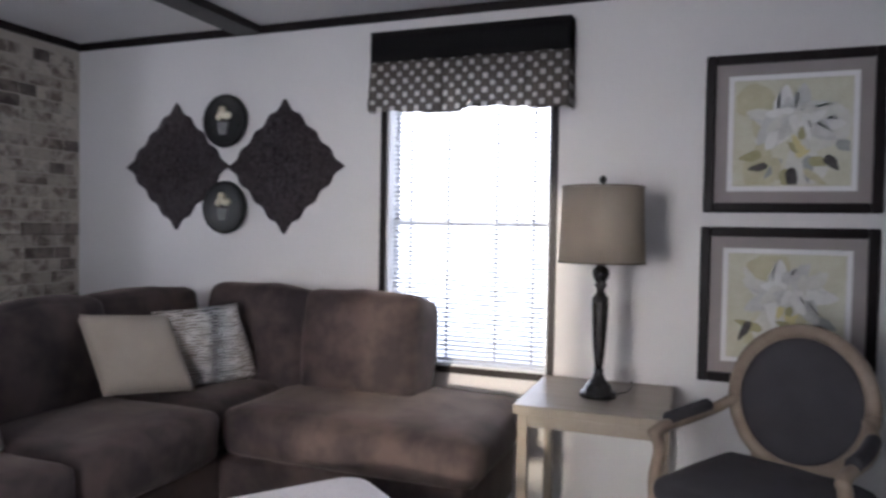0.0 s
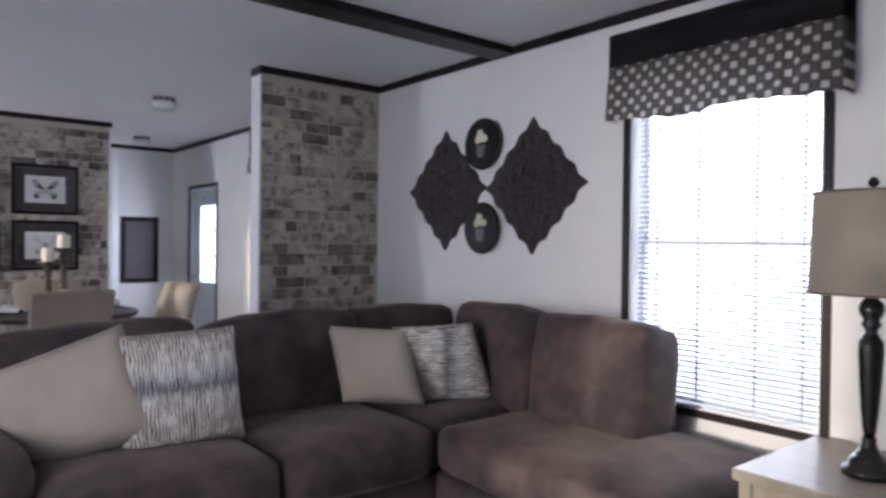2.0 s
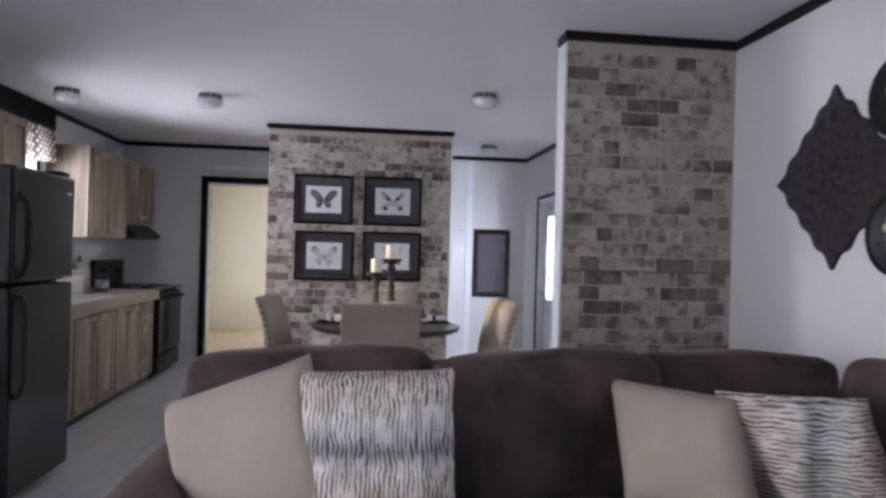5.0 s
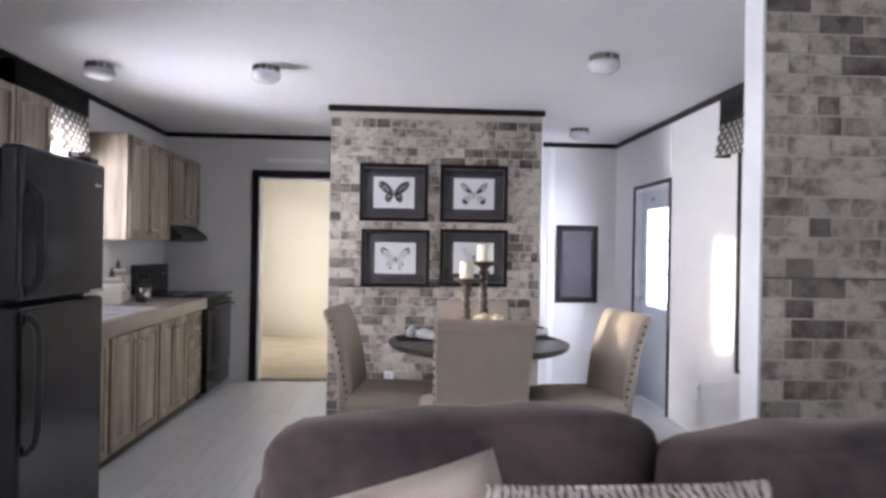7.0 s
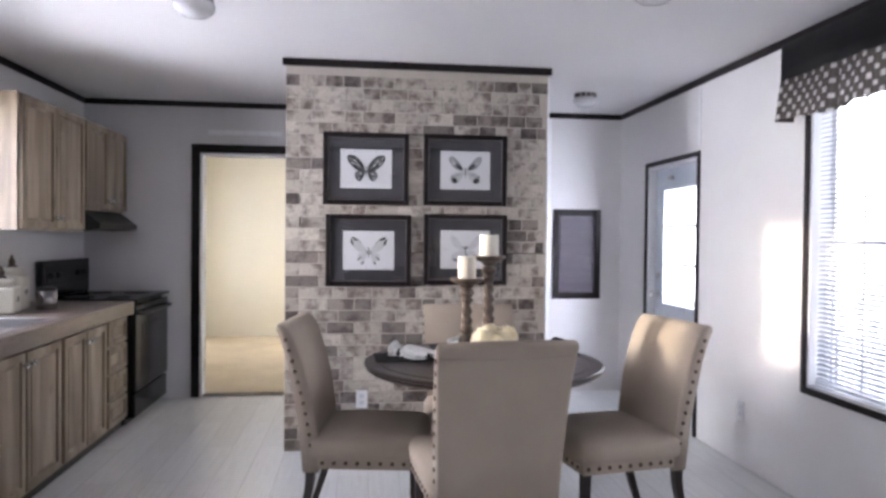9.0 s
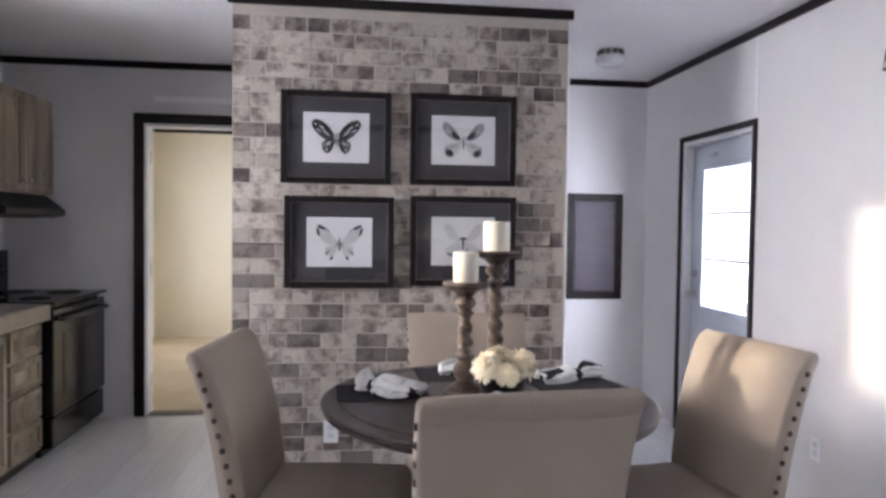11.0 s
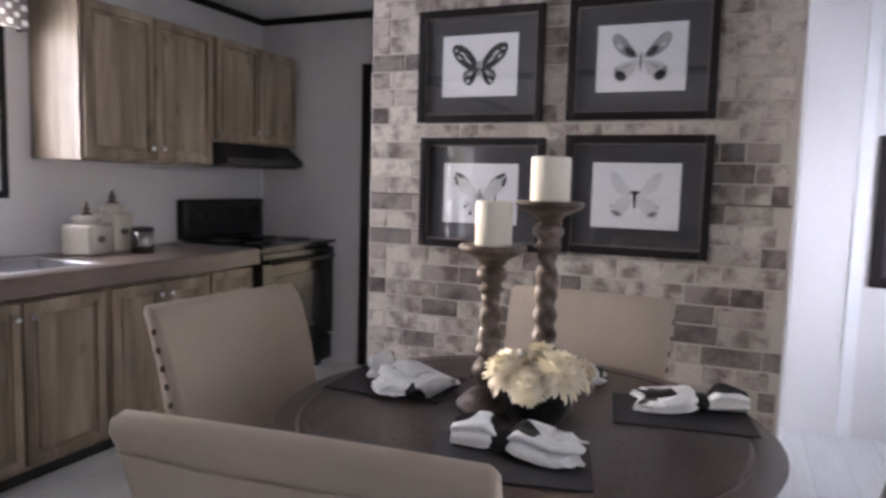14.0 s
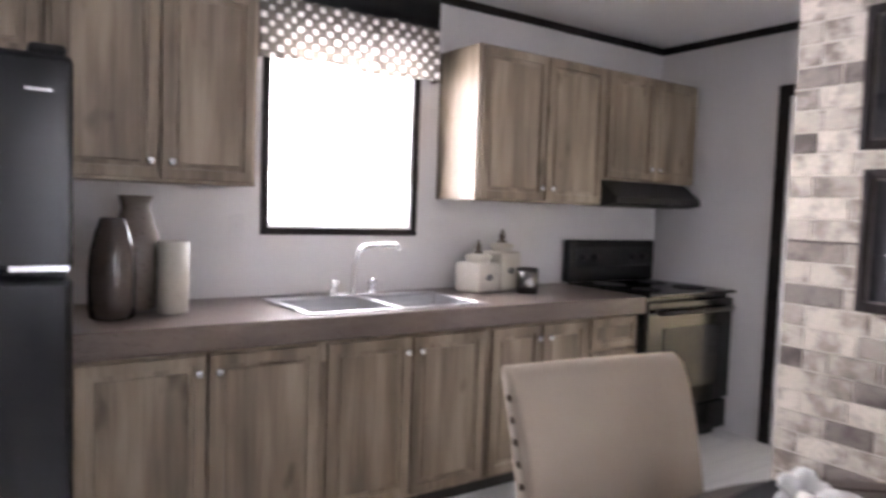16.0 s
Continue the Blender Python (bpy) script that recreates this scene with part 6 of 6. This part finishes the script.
turned("tall_vase", "tall glossy umber bottle vase on the worktop", "vase", -4.035, 0.33, [(0.062, 0), (0.076, 0.008), (0.08, 0.06), (0.08, 0.17), (0.072, 0.25), (0.057, 0.315), (0.046, 0.345), (0.044, 0.357), (0.038, 0.36), (0.034, 0.35), (0.002, 0.34)], UMBER, None, "worktop vases")
turned("tall_vase", "tall taupe glazed vase with narrow neck on the worktop", "vase", -4.14, 0.17, [(0.06, 0), (0.08, 0.02), (0.09, 0.16), (0.085, 0.28), (0.062, 0.36), (0.05, 0.395), (0.062, 0.44), (0.055, 0.442), (0.045, 0.4), (0.002, 0.38)], TAUPE_GLAZE, None, "worktop vases")
turned("cylinder_vase", "cream ribbed cylinder vase on the worktop", "vase", -4.255, 0.27, [(0.05, 0), (0.056, 0.01), (0.057, 0.27), (0.051, 0.276), (0.048, 0.26), (0.002, 0.25)], CREAM_GLAZE, lambda a, z: 1 + 0.02 * math.cos(18 * a), "worktop vases")


def box_canister(x, y, turn, half, high, label):
    """A square crock with soft corners, a stepped neck, a lid and a turned finial."""
    t = thing("canister", label, "canister", pose(x, y, 0.8853, 0, 0, turn), "canisters")
    part("body", box(-half, half, -half, half, 0.0, high, bevel=0.016, segments=4), CREAM_GLAZE, t, smooth=True)
    part("neck", lathe([(half * 0.74, high - 0.004), (half * 0.72, high + 0.014), (half * 0.78, high + 0.02)], 36), CREAM_GLAZE, t, smooth=True)
    part("lid", lathe([(half * 0.84, high + 0.0205), (half * 0.86, high + 0.03), (half * 0.7, high + 0.042), (half * 0.3, high + 0.048), (0.002, high + 0.049)], 36), CREAM_GLAZE, t, smooth=True)
    part("finial", lathe([(0.03, high + 0.047), (0.026, high + 0.056), (0.014, high + 0.062), (0.019, high + 0.075), (0.016, high + 0.09), (0.007, high + 0.104), (0.008, high + 0.112), (0.001, high + 0.122)], 20), CARVED_WOOD, t, "dark turned finial", smooth=True)
    crest = part("crest", lathe([(0.03, 0.0), (0.024, 0.002), (0.004, 0.0035), (0.001, 0.0036)], 16), URN_GREY, t, "small grey moulded crest")
    crest.matrix_basis = pose(0, half + 0.0002, high * 0.52, -90) @ Matrix.Diagonal((1.0, 0.6, 1, 1))
    return t


box_canister(-5.835, 0.105, 12, 0.086, 0.155, "square cream crock canister with dark turned finial")
box_canister(-6.02, 0.075, 8, 0.078, 0.212, "taller square cream crock canister with dark turned finial")
t = thing("steel_canister", "brushed steel canister with dark lid", "canister", pose(-6.055, 0.255, 0.8853))
part("body", lathe([(0.055, 0), (0.057, 0.004), (0.057, 0.115), (0.054, 0.118)], 32), surface("dark_polished_steel", (0.16, 0.15, 0.15), (0.3, 0.29, 0.28), 6, 90, 0.22, metal=1.0, bump=0.02), t, smooth=True)
part("lid", lathe([(0.058, 0.118), (0.058, 0.13), (0.05, 0.136), (0.002, 0.137)], 32), BLACK_MATT, t, smooth=True)


# ---- brick-pattern panelling ----
def brick_material():
    """Printed brick: mostly pale taupe, some dark grey-brown, smudged."""
    m, nodes, links, bsdf = nodes_of("taupe_brick_print")
    info = nodes.new("ShaderNodeObjectInfo")
    tone = ramp_node(nodes, links, info.outputs["Random"], ((0.0, (0.15, 0.128, 0.115)), (0.17, (0.23, 0.198, 0.174)), (0.27, (0.40, 0.36, 0.308)), (0.6, (0.46, 0.417, 0.357)), (1.0, (0.55, 0.505, 0.437))))
    v = coords(nodes, links, vary=23.0)
    smudge = noise_node(nodes, links, v, 11, 4, 0.6)
    spots = noise_node(nodes, links, v, 60, 3)
    tone = mix_node(nodes, links, 1.0, tone, ramp_node(nodes, links, smudge, ((0.37, (0.38, 0.345, 0.34)), (0.54, (1.0, 1.0, 1.0)))), "MULTIPLY")
    tone = mix_node(nodes, links, 1.0, tone, ramp_node(nodes, links, spots, ((0.3, (0.85, 0.85, 0.85)), (0.7, (1.1, 1.1, 1.1)))), "MULTIPLY")
    links.new(tone, bsdf.inputs["Base Color"])
    bsdf.inputs["Roughness"].default_value = 0.7
    bump_node(nodes, links, smudge, bsdf, 0.3, 0.003)
    return m


BRICK = brick_material()
COURSE, JOINT = 0.0735, 0.0065


def brick_mesh(w):
    bm = box(0.0, 0.004, -w / 2, w / 2, 0, COURSE - JOINT)
    for v in bm.verts:
        if v.co.x > 0.003:
            v.co.y *= 1 - 0.004 / w
            v.co.z = 0.0015 + v.co.z * (1 - 0.003 / (COURSE - JOINT))
    mesh = bpy.data.meshes.new("brick")
    bm.to_mesh(mesh)
    bm.free()
    mesh.materials.append(BRICK)
    return mesh


def brick_face(wall, x, y0, y1, seed):
    """Courses of mixed brick lengths over a wall face; each brick is an object on one of a few meshes."""
    rnd = random.Random(seed)
    sizes = {w: brick_mesh(w) for w in (0.055, 0.08, 0.105, 0.15, 0.165, 0.20)}
    spots = []
    for row in range(int((HIGH - 0.05) / COURSE)):
        y = y0 + 0.002
        first = True
        while y1 - y > 0.06:
            fits = [w for w in sizes if y + w + JOINT <= y1 + 0.006]
            w = rnd.choice([q for q in fits if q > 0.1] or fits) if not (first and row % 2) else min(0.08, max(fits))
            if rnd.random() < 0.12 and 0.08 in fits:
                w = 0.08
            first = False
            spots.append((row, w, y + w / 2))
            y += w + JOINT
    spots.sort()
    for row, w, y in spots[:300]:
        share("brick", sizes[w], wall, pose(x, y, 0.004 + row * COURSE))
    if spots[300:]:
        bm = bmesh.new()
        for row, w, y in spots[300:]:
            add_box(bm, x, x + 0.004, y - w / 2, y + w / 2, 0.004 + row * COURSE, 0.004 + row * COURSE + COURSE - JOINT)
        tagged(part("upper_bricks", bm, BRICK_REST, wall), kind="stuff")


def brick_rest_material():
    m = BRICK.copy()
    m.name = "taupe_brick_print_joined"
    nodes, links = m.node_tree.nodes, m.node_tree.links
    geo = nodes.new("ShaderNodeNewGeometry")
    for n in list(nodes):
        if n.type == "OBJECT_INFO":
            for l in list(n.outputs["Random"].links):
                links.new(geo.outputs["Random Per Island"], l.to_socket)
    return m


BRICK_REST = brick_rest_material()
brick_face(bpy.data.objects["partition_wall"], PART_X, PART_Y0, PART_Y1, 5)
brick_face(bpy.data.objects["wing_wall"], WING_X, WING_Y, NORTH, 9)
